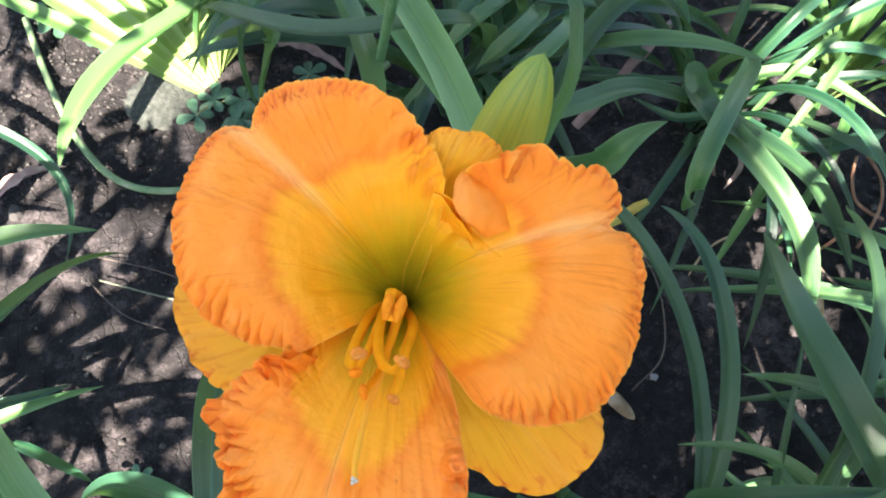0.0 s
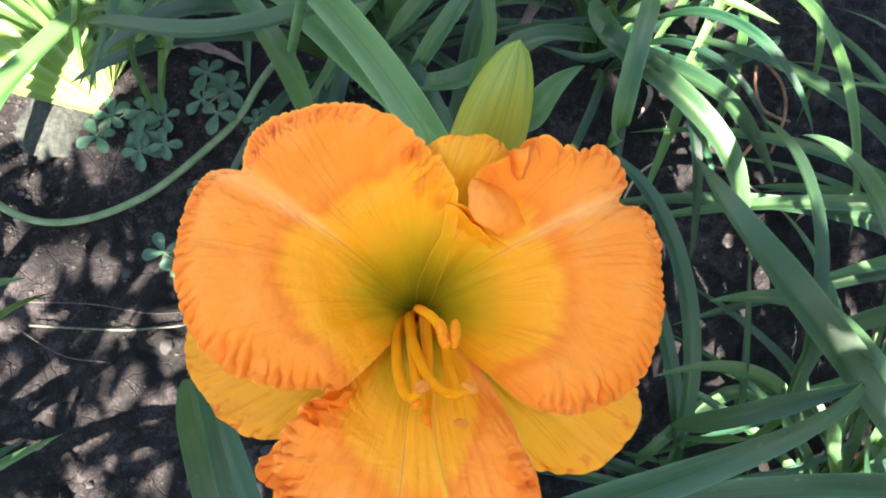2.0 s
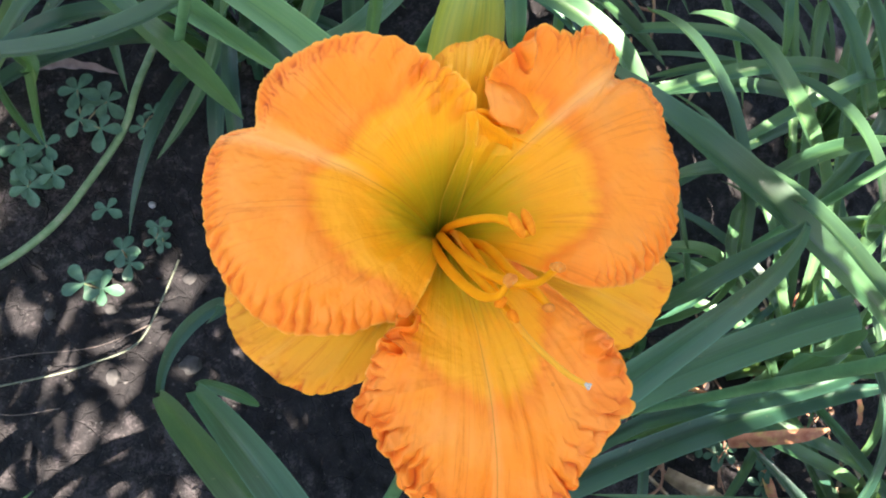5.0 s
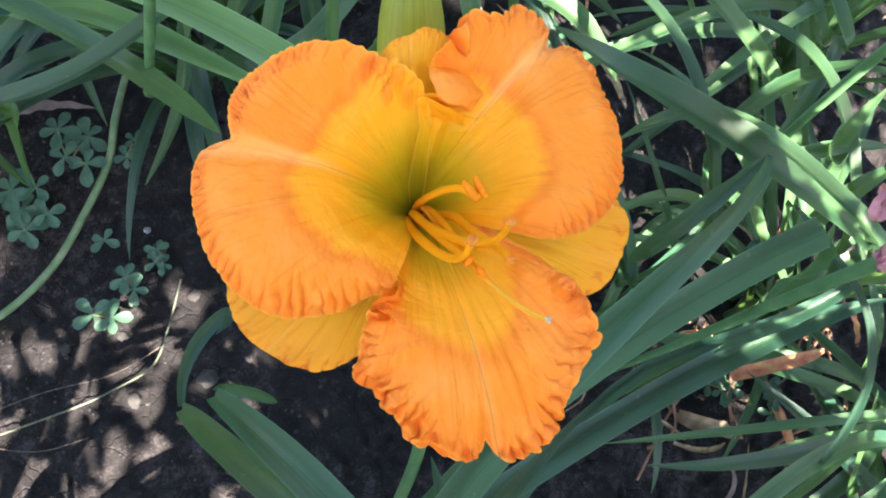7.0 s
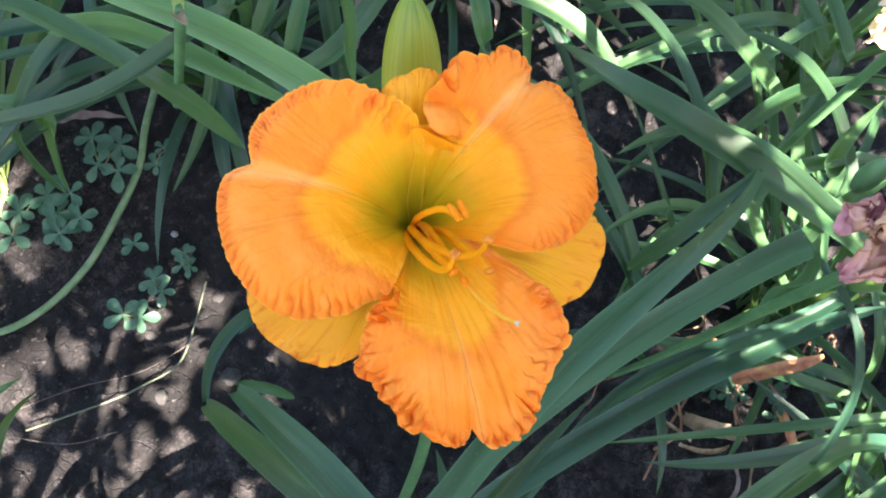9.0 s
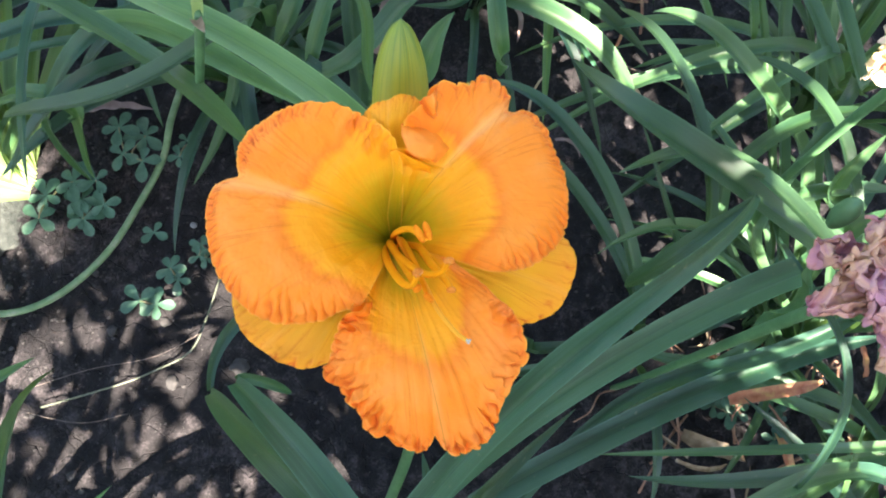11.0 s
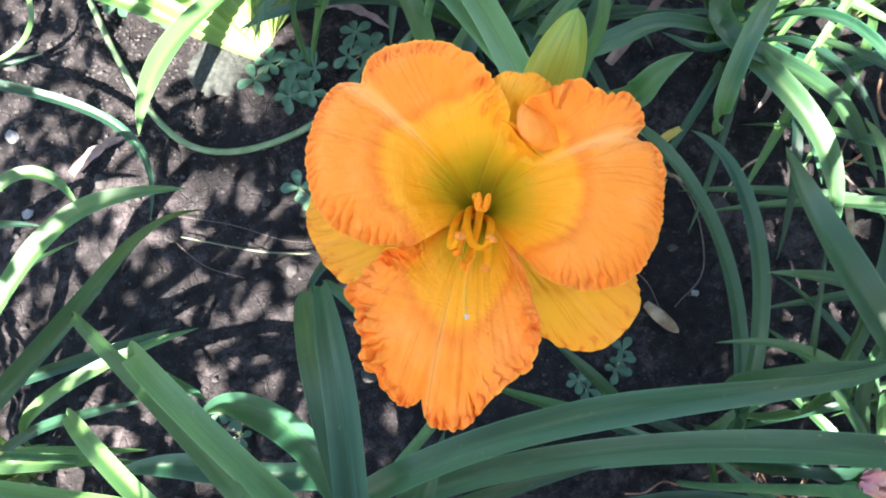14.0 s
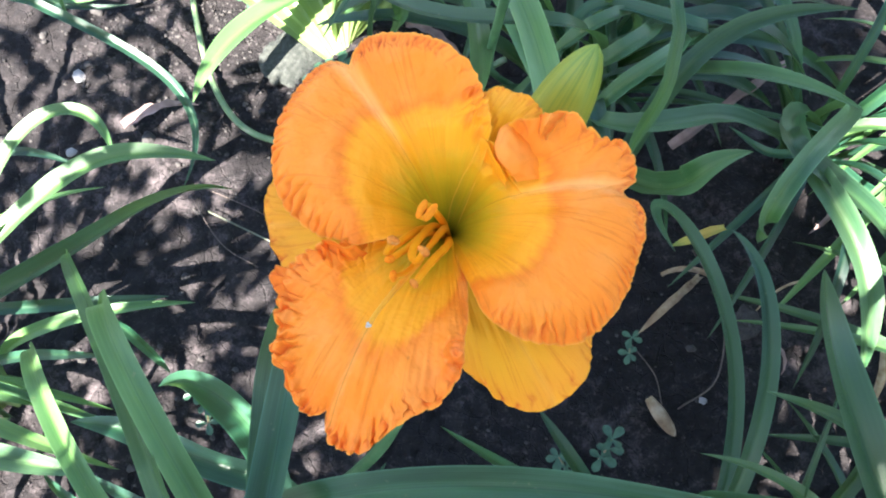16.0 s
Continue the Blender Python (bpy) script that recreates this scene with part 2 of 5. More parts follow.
    crepe = m.math("ADD", m.math("MULTIPLY", streak, 0.55), m.math("ADD", m.math("MULTIPLY", m.noise(place, 420.0, 3.0), 0.30), m.math("MULTIPLY", m.noise(m.stretched(uv, 9.0, 40.0), 1.0, 3.0), 0.35)))
    m.bump(crepe, 0.6, 0.0011)
    m.translucent(col, 0.28 if sepal else 0.12)
    return m.m


PETAL = petal_material("petal_orange")
PETAL_LOWER = petal_material("lower_petal_orange", rib=0.16, groove=0.6)
SEPAL = petal_material("sepal_yellow", True, 0.10)
STAMEN = simple("stamen_yellow", [(0.3, (0.84, 0.30, 0.006)), (0.7, (0.92, 0.36, 0.008))], 120, 0.42, through=0.15, spec=0.2)
PISTIL = simple("pistil_pale", [(0.3, (0.84, 0.33, 0.015)), (0.7, (0.88, 0.38, 0.025))], 120, 0.6)
ANTHER = simple("anther_orange", [(0.3, (0.76, 0.17, 0.005)), (0.7, (0.86, 0.26, 0.010))], 600, 0.7, 0.0006, spec=0.1)
POLLEN = simple("pollen_tip", [(0.3, (0.62, 0.15, 0.008)), (0.58, (0.68, 0.20, 0.012)), (0.78, (0.52, 0.30, 0.14))], 700, 0.8, 0.0004)
STIGMA = simple("stigma_white", [(0.3, (0.45, 0.34, 0.24)), (0.7, (0.58, 0.50, 0.42))], 300, 0.7)


def bud_material():
    m = Mat("bud_green_yellow")
    c = m.coords()
    uv = c.outputs["UV"]
    sep = m.node("SeparateXYZ")
    m.link(uv, sep.inputs[0])
    streak = m.noise(m.stretched(uv, 1.5, 40.0), 1.0, 3.0)
    tone = m.math("ADD", sep.outputs["X"], m.math("MULTIPLY", m.math("SUBTRACT", streak, 0.5), 0.9))
    col = m.ramp(tone, [(0.1, (0.46, 0.42, 0.04)), (0.5, (0.40, 0.37, 0.030)), (0.85, (0.25, 0.30, 0.030)), (1.0, (0.14, 0.22, 0.028))])
    m.link(col, m.b.inputs["Base Color"])
    m.b.inputs["Roughness"].default_value = 0.45
    m.bump(streak, 0.4, 0.0008)
    m.translucent(col, 0.15)
    return m.m


BUD = bud_material()


def faded_material():
    """A spent petal: mauve with paler veins and tan, drying margins."""
    m = Mat("faded_petal")
    c = m.coords()
    sep = m.node("SeparateXYZ")
    m.link(c.outputs["UV"], sep.inputs[0])
    col = m.ramp(m.noise(c.outputs["Object"], 38.0, 5.0), [(0.36, (0.60, 0.27, 0.35)), (0.48, (0.72, 0.36, 0.30)), (0.62, (0.80, 0.48, 0.28))])
    vein = m.ramp(m.noise(m.stretched(c.outputs["UV"], 1.0, 14.0), 1.0, 3.0), [(0.45, (0, 0, 0)), (0.62, (1, 1, 1))])
    col = m.mix(m.math("MULTIPLY", vein, 0.4), col, (0.60, 0.30, 0.42))
    margin = m.math("ADD", m.math("ABSOLUTE", sep.outputs["Y"]), m.math("MULTIPLY", m.noise(c.outputs["Object"], 120.0, 3.0), 0.3))
    col = m.mix(m.ramp(margin, [(1.0, (0, 0, 0)), (1.16, (0.8, 0.8, 0.8))]), col, (0.72, 0.42, 0.16))
    m.link(col, m.b.inputs["Base Color"])
    m.b.inputs["Roughness"].default_value = 0.6
    m.bump(m.noise(m.stretched(c.outputs["UV"], 4.0, 30.0), 1.0, 3.0), 0.7, 0.0015)
    m.translucent(col, 0.2)
    return m.m


FADED = faded_material()
YELLOW = simple("pale_yellow_petal", [(0.3, (0.80, 0.66, 0.14)), (0.6, (0.86, 0.78, 0.34)), (0.8, (0.80, 0.55, 0.10))], 60, 0.55, 0.0008, through=0.25)
CREAM = simple("cream_petal", [(0.3, (0.82, 0.56, 0.18)), (0.5, (0.85, 0.66, 0.40)), (0.7, (0.86, 0.52, 0.46))], 60, 0.55, 0.0008, through=0.25)


# ---- mesh helpers ----
def part(name, bm, material, parent=None, label="", smooth=True):
    """Links a bmesh as one mesh object under a thing or a part."""
    me = bpy.data.meshes.new(name)
    bm.to_mesh(me)
    bm.free()
    me.materials.append(material)
    if smooth:
        me.polygons.foreach_set("use_smooth", [True] * len(me.polygons))
    ob = new(name, me)
    ob.parent = parent
    if label:
        ob["label"] = label
    return ob


def grid_mesh(name, rows, uvs, material, parent=None, label="", closed=False):
    """A sheet from rows of points, with a UV for each."""
    n, k = len(rows), len(rows[0])
    verts = [tuple(p) for r in rows for p in r]
    span = k if closed else k - 1
    faces = [(i * k + j, i * k + (j + 1) % k, (i + 1) * k + (j + 1) % k, (i + 1) * k + j) for i in range(n - 1) for j in range(span)]
    me = bpy.data.meshes.new(name)
    me.from_pydata(verts, [], faces)
    flat = [c for r in uvs for c in r]
    layer = me.uv_layers.new(name="UVMap")
    idx = np.empty(len(me.loops), dtype=np.int32)
    me.loops.foreach_get("vertex_index", idx)
    layer.data.foreach_set("uv", np.array(flat, dtype=np.float32)[idx].ravel())
    me.materials.append(material)
    me.polygons.foreach_set("use_smooth", [True] * len(me.polygons))
    ob = new(name, me)
    ob.parent = parent
    if label:
        ob["label"] = label
    return ob


def thing(name, label, category, group="", kind="", at=(0, 0, 0)):
    """A top-level thing: an Empty at its base."""
    ob = new(name)
    ob.location = at
    bpy.context.view_layer.update()
    return tagged(ob, label, category, group, kind)


def anchor(ob, parent):
    """Parts are built in world places; keep them there under a moved base."""
    ob.parent = parent
    ob.matrix_parent_inverse = Matrix.Translation(parent.location).inverted()
    return ob


def bezier(p, n):
    p = [Vector(q) for q in p]
    out = []
    for i in range(n + 1):
        u = i / n
        w = 1 - u
        out.append(p[0] * w ** 3 + p[1] * (3 * u * w * w) + p[2] * (3 * u * u * w) + p[3] * u ** 3)
    return out


def spline(points, per=8):
    """Catmull-Rom through points."""
    p = [Vector(q) for q in points]
    p = [p[0] * 2 - p[1]] + p + [p[-1] * 2 - p[-2]]
    out = []
    for a, b, c, d in zip(p, p[1:], p[2:], p[3:]):
        for i in range(per):
            u = i / per
            out.append(0.5 * (b * 2 + (c - a) * u + (a * 2 - b * 5 + c * 4 - d) * u * u + (b * 3 - a - c * 3 + d) * u ** 3))
    return out + [p[-2]]


def tube(name, path, radius, material, parent, label="", sides=10, squash=1.0):
    """A round stalk along a path; radius is a number or a function of 0..1."""
    rows, uvs = [], []
    n = len(path)
    side = Vector((1, 0, 0))
    for i, p in enumerate(path):
        t = (path[min(i + 1, n - 1)] - path[max(i - 1, 0)]).normalized()
        side = (side - t * side.dot(t)).normalized()
        up = t.cross(side)
        u = i / (n - 1)
        r = radius(u) if callable(radius) else radius
        rows.append([p + (side * math.cos(a) + up * (math.sin(a) * squash)) * r for a in [2 * math.pi * j / sides for j in range(sides)]])
        uvs.append([(u, j / sides) for j in range(sides)])
    rows.insert(0, [path[0]] * sides), rows.append([path[-1]] * sides)
    uvs.insert(0, uvs[0]), uvs.append(uvs[-1])
    ob = grid_mesh(name, rows, uvs, material, None, label, True)
    return anchor(ob, parent)


def ribbon(name, path, width, material, parent, label="", twist=0.0, fold=0.18, tip=0.0, across=7, wave=0.0, seed=0, base=0.75, hone=2.4):
    """A strap leaf: keeled in the middle, tapering to its tip."""
    n = len(path)
    rnd = random.Random(seed)
    ph, ph2 = rnd.uniform(0, 6), rnd.uniform(0, 6)
    rows, uvs, length = [], [], 0.0
    last = None
    for i, p in enumerate(path):
        u = i / (n - 1)
        t = (path[min(i + 1, n - 1)] - path[max(i - 1, 0)]).normalized()
        flat = t.cross(Vector((0, 0, 1)))
        if flat.length < 0.12 and last is not None:
            flat = last - t * last.dot(t)
        flat.normalize()
        if last is not None and flat.dot(last) < 0 and abs(t.z) > 0.8:
            flat = -flat
        last = flat
        a = twist * u + 0.18 * math.sin(3.1 * u + ph) + 0.10 * math.sin(8 * u + ph2)
        up = flat.cross(t)
        w = flat * math.cos(a) + up * math.sin(a)
        nrm = up * math.cos(a) - flat * math.sin(a)
        if nrm.z < 0 and abs(a) < 1.2:
            nrm = -nrm
        taper = base + (1 - base) * min(1, u / 0.3)
        if u > 0.55:
            x = (u - 0.55) / 0.45
            taper *= tip + (1 - tip) * max(0.0, 1 - x ** hone) ** 0.8
        half = 0.5 * width * max(taper, 0.02)
        row, uvr = [], []
        for j in range(across):
            v = 2 * j / (across - 1) - 1
            lift = fold * half * (abs(v) ** 1.1) * 2.0 + wave * half * math.sin(u * 26 + ph + (1.7 if v > 0 else 0)) * abs(v) ** 2
            row.append(p + w * (half * v) + nrm * lift)
            uvr.append((length, v))
        rows.append(row), uvs.append(uvr)
        if i < n - 1:
            length += (path[i + 1] - p).length
    return anchor(grid_mesh(name, rows, uvs, material, None, label), parent)


leaf_count = [0]


def leaf(clump, width, a, b, c, d, tip=0.0, twist=0.0, material=None, root=None, rooted=True, wave=0.04, fold=0.34, base=0.75, hone=2.4):
    """A strap leaf of a clump: from its root in the ground through the bend a b c d."""
    leaf_count[0] += 1
    r = Vector(root) if root else clump.location + Vector((random.uniform(-0.03, 0.03), random.uniform(-0.03, 0.03), -0.005))
    a, b = Vector(a), Vector(b)
    path = bezier((a, b, c, d), 26)
    if rooted:
        t = (b - a).normalized()
        size = (a - r).length
        lead = bezier((r, r + Vector((0, 0, 0.4 * size)), a - t * 0.35 * size, a), 10)
        path = lead[:-1] + path
    return ribbon("leaf", path, width, material or LEAF, clump, "", twist, fold, tip, 9, wave, leaf_count[0], base, hone)


def fill(clump, n, seed, reach=(0.2, 0.45), height=(0.12, 0.32), width=(0.010, 0.020), facing=(0, 360), material=None, droop=(0.1, 0.9), spread=0.04):
    """More leaves of a clump, arching out at random."""
    rnd = random.Random(seed)
    for i in range(n):
        ang = radians(rnd.uniform(*facing))
        q = Vector((math.cos(ang), math.sin(ang), 0))
        s = Vector((-q.y, q.x, 0)) * rnd.uniform(-0.12, 0.12)
        r, h = rnd.uniform(*reach), rnd.uniform(*height)
        o = clump.location + q * rnd.uniform(0, spread) + Vector((0, 0, -0.004))
        p = [o, o + q * (0.12 * r) + Vector((0, 0, h * 1.1)), o + q * (0.6 * r) + s * 0.5 + Vector((0, 0, h * 1.25)), o + q * r + s + Vector((0, 0, h * rnd.uniform(*droop)))]
        leaf_count[0] += 1
        ribbon("leaf", bezier(p, 22), rnd.uniform(*width), material or LEAF, clump, "", rnd.uniform(-0.5, 0.5), 0.28, 0.0, 7, 0.05, leaf_count[0])


# ---- ground: one sheet, fine where the camera passes, reaching the horizon ----
def spaced(lo, hi, step, far):
    mid = list(np.arange(lo, hi + 1e-6, step))
    out, d = [], step
    while d < far:
        d *= 1.5
        out.append(d)
    return [lo - x for x in reversed(out)] + mid + [hi + x for x in out]


def ground_height(x, y):
    if not (-1.2 < x < 1.4 and -0.8 < y < 1.4):
        return 0.0
    p = Vector((x, y, 0))
    h = 0.010 * noise.fractal(p * 6, 0.8, 2.0, 4) + 0.0055 * noise.fractal(p * 38, 0.7, 2.0, 4)
    w = p + 0.012 * noise.noise_vector(p * 9)
    d = noise.voronoi(w * 24)[0]
    crack = min(1.0, (d[1] - d[0]) / 0.13)
    return h - 0.005 * (1 - crack) ** 2 - 0.004


gx, gy = spaced(-0.85, 0.98, 0.0055, 250), spaced(-0.42, 1.0, 0.0055, 250)
grows = [[(x, y, ground_height(x, y)) for x in gx] for y in gy]
guv = [[(x, y) for x in gx] for y in gy]
ground = grid_mesh("ground", grows, guv, SOIL)
tagged(ground, "dark cracked dry garden soil", "ground", kind="structure")

# ---- the main flower ----
flower = thing("daylily_flower", "large ruffled orange daylily bloom with yellow-green throat on its stalk", "flower", at=(-0.105, -0.055, 0.0))
AXIS = Vector((0.034, 0.123, 0.0))


def profile(keys, x):
    """Interpolation in a short table of (x, value)."""
    return np.interp(x, [k[0] for k in keys], [k[1] for k in keys])


def smooth_table(keys, n=241, wide=13):
    xs = np.linspace(keys[0][0], keys[-1][0], n)
    ys = np.interp(xs, [k[0] for k in keys], [k[1] for k in keys])
    ker = np.hanning(wide + 2)
    ker /= ker.sum()
    pad = np.pad(ys, (wide + 2) // 2, mode="edge")
    return list(zip(xs, np.convolve(pad, ker, "valid")))


def petal(name, outline, heights, rim, rolls, material, label, ribs=2.6, depth=0.0011, seed=1, na=420, veins=1.0, rows_in=36, rows_out=22):
    """One smooth petal or sepal round the flower's axis.
    outline: (angle, reach in mm); heights: (share of the reach, z); rim: (angle, change of z at the edge);
    rolls: (angle, width of the rolled edge as a share of the reach, degrees it rolls up or, minus, down, strength of its ribs)."""
    lo, hi = outline[0][0], outline[-1][0]
    ang = np.linspace(lo, hi, na + 1)
    reach = profile(smooth_table(outline, 481, 9), ang) / 1000
    rimz = profile(smooth_table(rim, 241, 41), ang)
    band = profile(smooth_table([(k[0], k[1]) for k in rolls], 481, 7), ang)
    roll = np.radians(profile(smooth_table([(k[0], k[2]) for k in rolls], 481, 7), ang))
    ribbed = profile(smooth_table([(k[0], k[3]) for k in rolls], 481, 7), ang)
    high = smooth_table(heights, 241, 31)
    off = seed * 13.7
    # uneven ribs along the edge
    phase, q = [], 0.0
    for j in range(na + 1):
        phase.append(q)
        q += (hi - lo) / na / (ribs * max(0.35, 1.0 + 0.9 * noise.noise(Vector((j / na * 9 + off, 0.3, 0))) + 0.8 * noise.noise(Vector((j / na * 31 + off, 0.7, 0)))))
    rows, uvs, pleat = [], [], []
    for i in range(rows_in + rows_out + 1):
        row, uvr = [], []
        for j in range(na + 1):
            v = j / na
            b, th = float(band[j]), float(roll[j])
            full = float(reach[j])
            if i < rows_in:
                s, x = (1 - b) * (i / rows_in) ** 0.9, 0.0
            else:
                x = (i - rows_in) / rows_out
                s = 1 - b + b * x
            # the edge rolls on a small circle; the face gives way so that the outline keeps its reach
            long = b * full
            if abs(th) < 0.02:
                far = long
            elif abs(th) < math.pi / 2:
                far = long * math.sin(abs(th)) / abs(th)
            else:
                far = long / abs(th)
            face = full - far
            crimp = noise.noise(Vector((v * (hi - lo) * 0.55 + off, x * 2.0, 2.0)))
            bend = th * (1 + 0.35 * noise.noise(Vector((v * (hi - lo) * 0.22 + off, 0.0, 9.0))) + 0.25 * crimp)
            if i < rows_in:
                r, z = face * s / (1 - b), 0.0
            else:
                a = bend * x
                if abs(bend) < 0.02:
                    r, z = face + long * x, 0.0
                else:
                    r, z = face + long / bend * math.sin(a), long / bend * (1 - math.cos(a))
            z += float(profile(high, s)) + float(rimz[j]) * s ** 1.5
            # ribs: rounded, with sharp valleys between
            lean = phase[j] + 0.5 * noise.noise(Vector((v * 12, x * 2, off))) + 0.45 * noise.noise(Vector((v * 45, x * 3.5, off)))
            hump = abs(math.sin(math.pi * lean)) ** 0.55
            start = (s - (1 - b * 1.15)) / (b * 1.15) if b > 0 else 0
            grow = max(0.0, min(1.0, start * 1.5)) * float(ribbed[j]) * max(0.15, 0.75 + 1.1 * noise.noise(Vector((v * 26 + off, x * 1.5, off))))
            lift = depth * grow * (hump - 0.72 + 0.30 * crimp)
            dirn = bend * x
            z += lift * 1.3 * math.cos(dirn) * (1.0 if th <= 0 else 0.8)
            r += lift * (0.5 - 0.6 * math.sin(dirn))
            # mask by which the material reddens and shades the rib valleys
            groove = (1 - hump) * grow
            # shallow ridges along the veins, a crease at the midrib
            ridge = noise.noise(Vector((v * 14 + off, s * 1.8, 5))) + 0.5 * noise.noise(Vector((v * 34 + off, s * 2.2, 8)))
            z += veins * 0.0013 * s * (1 - x) * ridge
            mid = (v - 0.5) * (hi - lo) * s
            z += (0.0011 * math.exp(-(mid / 5.0) ** 2) - 0.0022 * math.exp(-(mid / 1.3) ** 2)) * min(1, s * 2) * max(0.0, 1 - 0.8 * s)
            turn = 0.8 * x * noise.noise(Vector((v * 30, x * 3, off)))
            a = radians(float(ang[j]) + turn)
            row.append((AXIS.x + r * math.cos(a), AXIS.y + r * math.sin(a), z))
            uvr.append((s, v))
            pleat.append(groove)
        rows.append(row), uvs.append(uvr)
    ob = grid_mesh(name, rows, uvs, material, None, label)
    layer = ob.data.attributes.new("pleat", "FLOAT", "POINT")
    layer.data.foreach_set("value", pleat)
    return anchor(ob, flower)


def gate(x):
    """A soft step from 0 to 1."""
    x = np.clip(x, 0.0, 1.0)
    return x * x * (3 - 2 * x)


def lobe(name, centre, span, rim, style, heights, label, seed=1, na=680, rows=66, veins=1.0, bumps=(), open_throat=1.0, shoulder=0.0, material=None):
    """One ruffled petal. centre: (angle, mm) of its middle round the flower's axis; span: angles of its two sides;
    rim: (angle, mm from the axis, mm above the throat) all round; heights: (share of the reach, z) of the open dish;
    style: (angle, width of the ruffled edge, mm that it turns down or, minus, up, height of its ruffles, their spacing, strength of fine crimping);
    bumps: (angle, mm, size, height) of swellings on the face; open_throat, shoulder: how far the gold reaches along the middle and the sides."""
    lo, hi = span
    rnd = random.Random(seed)
    spot = lambda a, r: np.array((r * math.cos(radians(a)), r * math.sin(radians(a))))
    mid = spot(*centre)
    ring = list(rim) + [rim[0]]
    pts = np.array([spot(a, r) for a, r, z in ring])
    run = np.concatenate(([0], np.cumsum(np.hypot(*(pts[1:] - pts[:-1]).T))))
    at = np.linspace(0, run[-1], na, endpoint=False)
    ker = np.hanning(11)
    ker /= ker.sum()

    def spread(values):
        y = np.interp(at, run, values)
        return np.convolve(np.concatenate((y[-5:], y, y[:5])), ker, "valid")
    ox, oy, oz = spread(pts[:, 0]), spread(pts[:, 1]), spread([k[2] for k in ring]) / 1000 + 0.7
    rad = np.hypot(ox, oy)
    turn = (np.degrees(np.arctan2(oy, ox)) - (lo - 80)) % 360 + lo - 80
    cols = [np.interp(turn, [k[0] for k in style], [k[c] for k in style]) for c in range(1, 6)]
    band, drop, ruff, gap, crimp = cols
    calm = np.clip((rad - 9) / 18, 0, 1)
    ruff, crimp, drop = ruff * calm, crimp * calm, drop * calm
    # how far the petal reaches at each angle
    deg = np.arange(lo - 80, lo + 281)
    far = np.array([max([r for r, a in zip(rad, turn) if abs(a - d) < 3] or [0]) for d in deg])
    far = np.maximum(np.convolve(np.pad(far, 3, mode="edge"), np.ones(7) / 7, "valid"), 58)
    hx, hy = zip(*smooth_table(heights, 241, 31))
    # uneven pillows along the edge, each with its own height and depth
    off = seed * 13.7
    step = at[1] - at[0]
    wob = np.array([noise.noise(Vector((s * 0.11 + off, 0.3, 0))) + 0.6 * noise.noise(Vector((s * 0.35 + off, 2.3, 0))) for s in at])
    phase = np.cumsum(step / (gap * np.clip(1 + 0.55 * wob, 0.5, 1.8)))
    phase *= round(phase[-1]) / phase[-1]
    fine = np.cumsum(step / (2.3 * np.clip(1 + 0.7 * np.roll(wob, 40), 0.5, 1.9)))
    fine *= round(fine[-1]) / fine[-1]
    n = int(phase[-1]) + 3
    tall = np.array([rnd.uniform(0.45, 1.35) for k in range(n)])
    deep = np.array([rnd.uniform(0.6, 1.45) for k in range(n)])
    skew = np.array([noise.noise(Vector((s * 0.09 + off, 5.0, 1.0))) for s in at])
    dx, dy = ox - mid[0], oy - mid[1]
    full = np.hypot(dx, dy)
    dx, dy = dx / full, dy / full
    uend = np.minimum(1.1, rad / np.interp(turn, deg, far))
    zend = np.interp(uend, hx, hy)
    verts, uvs, pleat, edge = [], [], [], []
    for i in range(rows + 1):
        s = 1 - (1 - i / rows) ** 1.6
        dist = full * (1 - s)
        px, py = mid[0] + dx * full * s, mid[1] + dy * full * s
        ra = np.hypot(px, py)
        an = (np.degrees(np.arctan2(py, px)) - (lo - 80)) % 360 + lo - 80
        u = np.minimum(1.1, ra / np.interp(an, deg, far))
        v = (an - lo) / (hi - lo)
        x = np.clip(1 - dist / band, 0, 1)
        z = np.interp(u, hx, hy) + (oz + drop / 1000 - zend) * s ** 2.4
        z -= drop / 1000 * np.where(drop > 0, 1 - np.sqrt(np.maximum(0, 1 - x ** 2.2)) * 0.5 - 0.5 * (1 - x ** 1.5), x ** 1.5)
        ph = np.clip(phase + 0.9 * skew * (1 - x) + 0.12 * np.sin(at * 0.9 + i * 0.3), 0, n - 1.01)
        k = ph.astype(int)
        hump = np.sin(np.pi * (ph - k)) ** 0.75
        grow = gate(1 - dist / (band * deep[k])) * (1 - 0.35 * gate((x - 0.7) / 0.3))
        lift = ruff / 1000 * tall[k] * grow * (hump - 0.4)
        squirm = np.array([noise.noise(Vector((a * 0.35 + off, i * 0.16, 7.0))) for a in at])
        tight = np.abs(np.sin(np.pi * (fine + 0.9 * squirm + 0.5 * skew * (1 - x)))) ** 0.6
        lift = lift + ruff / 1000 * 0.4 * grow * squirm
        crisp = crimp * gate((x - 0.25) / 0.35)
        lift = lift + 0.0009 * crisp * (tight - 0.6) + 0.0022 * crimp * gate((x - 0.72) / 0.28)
        # valley mask: carries the red pigment and the shade put into the colour
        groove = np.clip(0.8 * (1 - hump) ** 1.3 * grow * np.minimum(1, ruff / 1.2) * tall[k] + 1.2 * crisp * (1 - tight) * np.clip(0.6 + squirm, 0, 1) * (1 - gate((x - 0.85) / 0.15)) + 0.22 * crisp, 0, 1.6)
        row = []
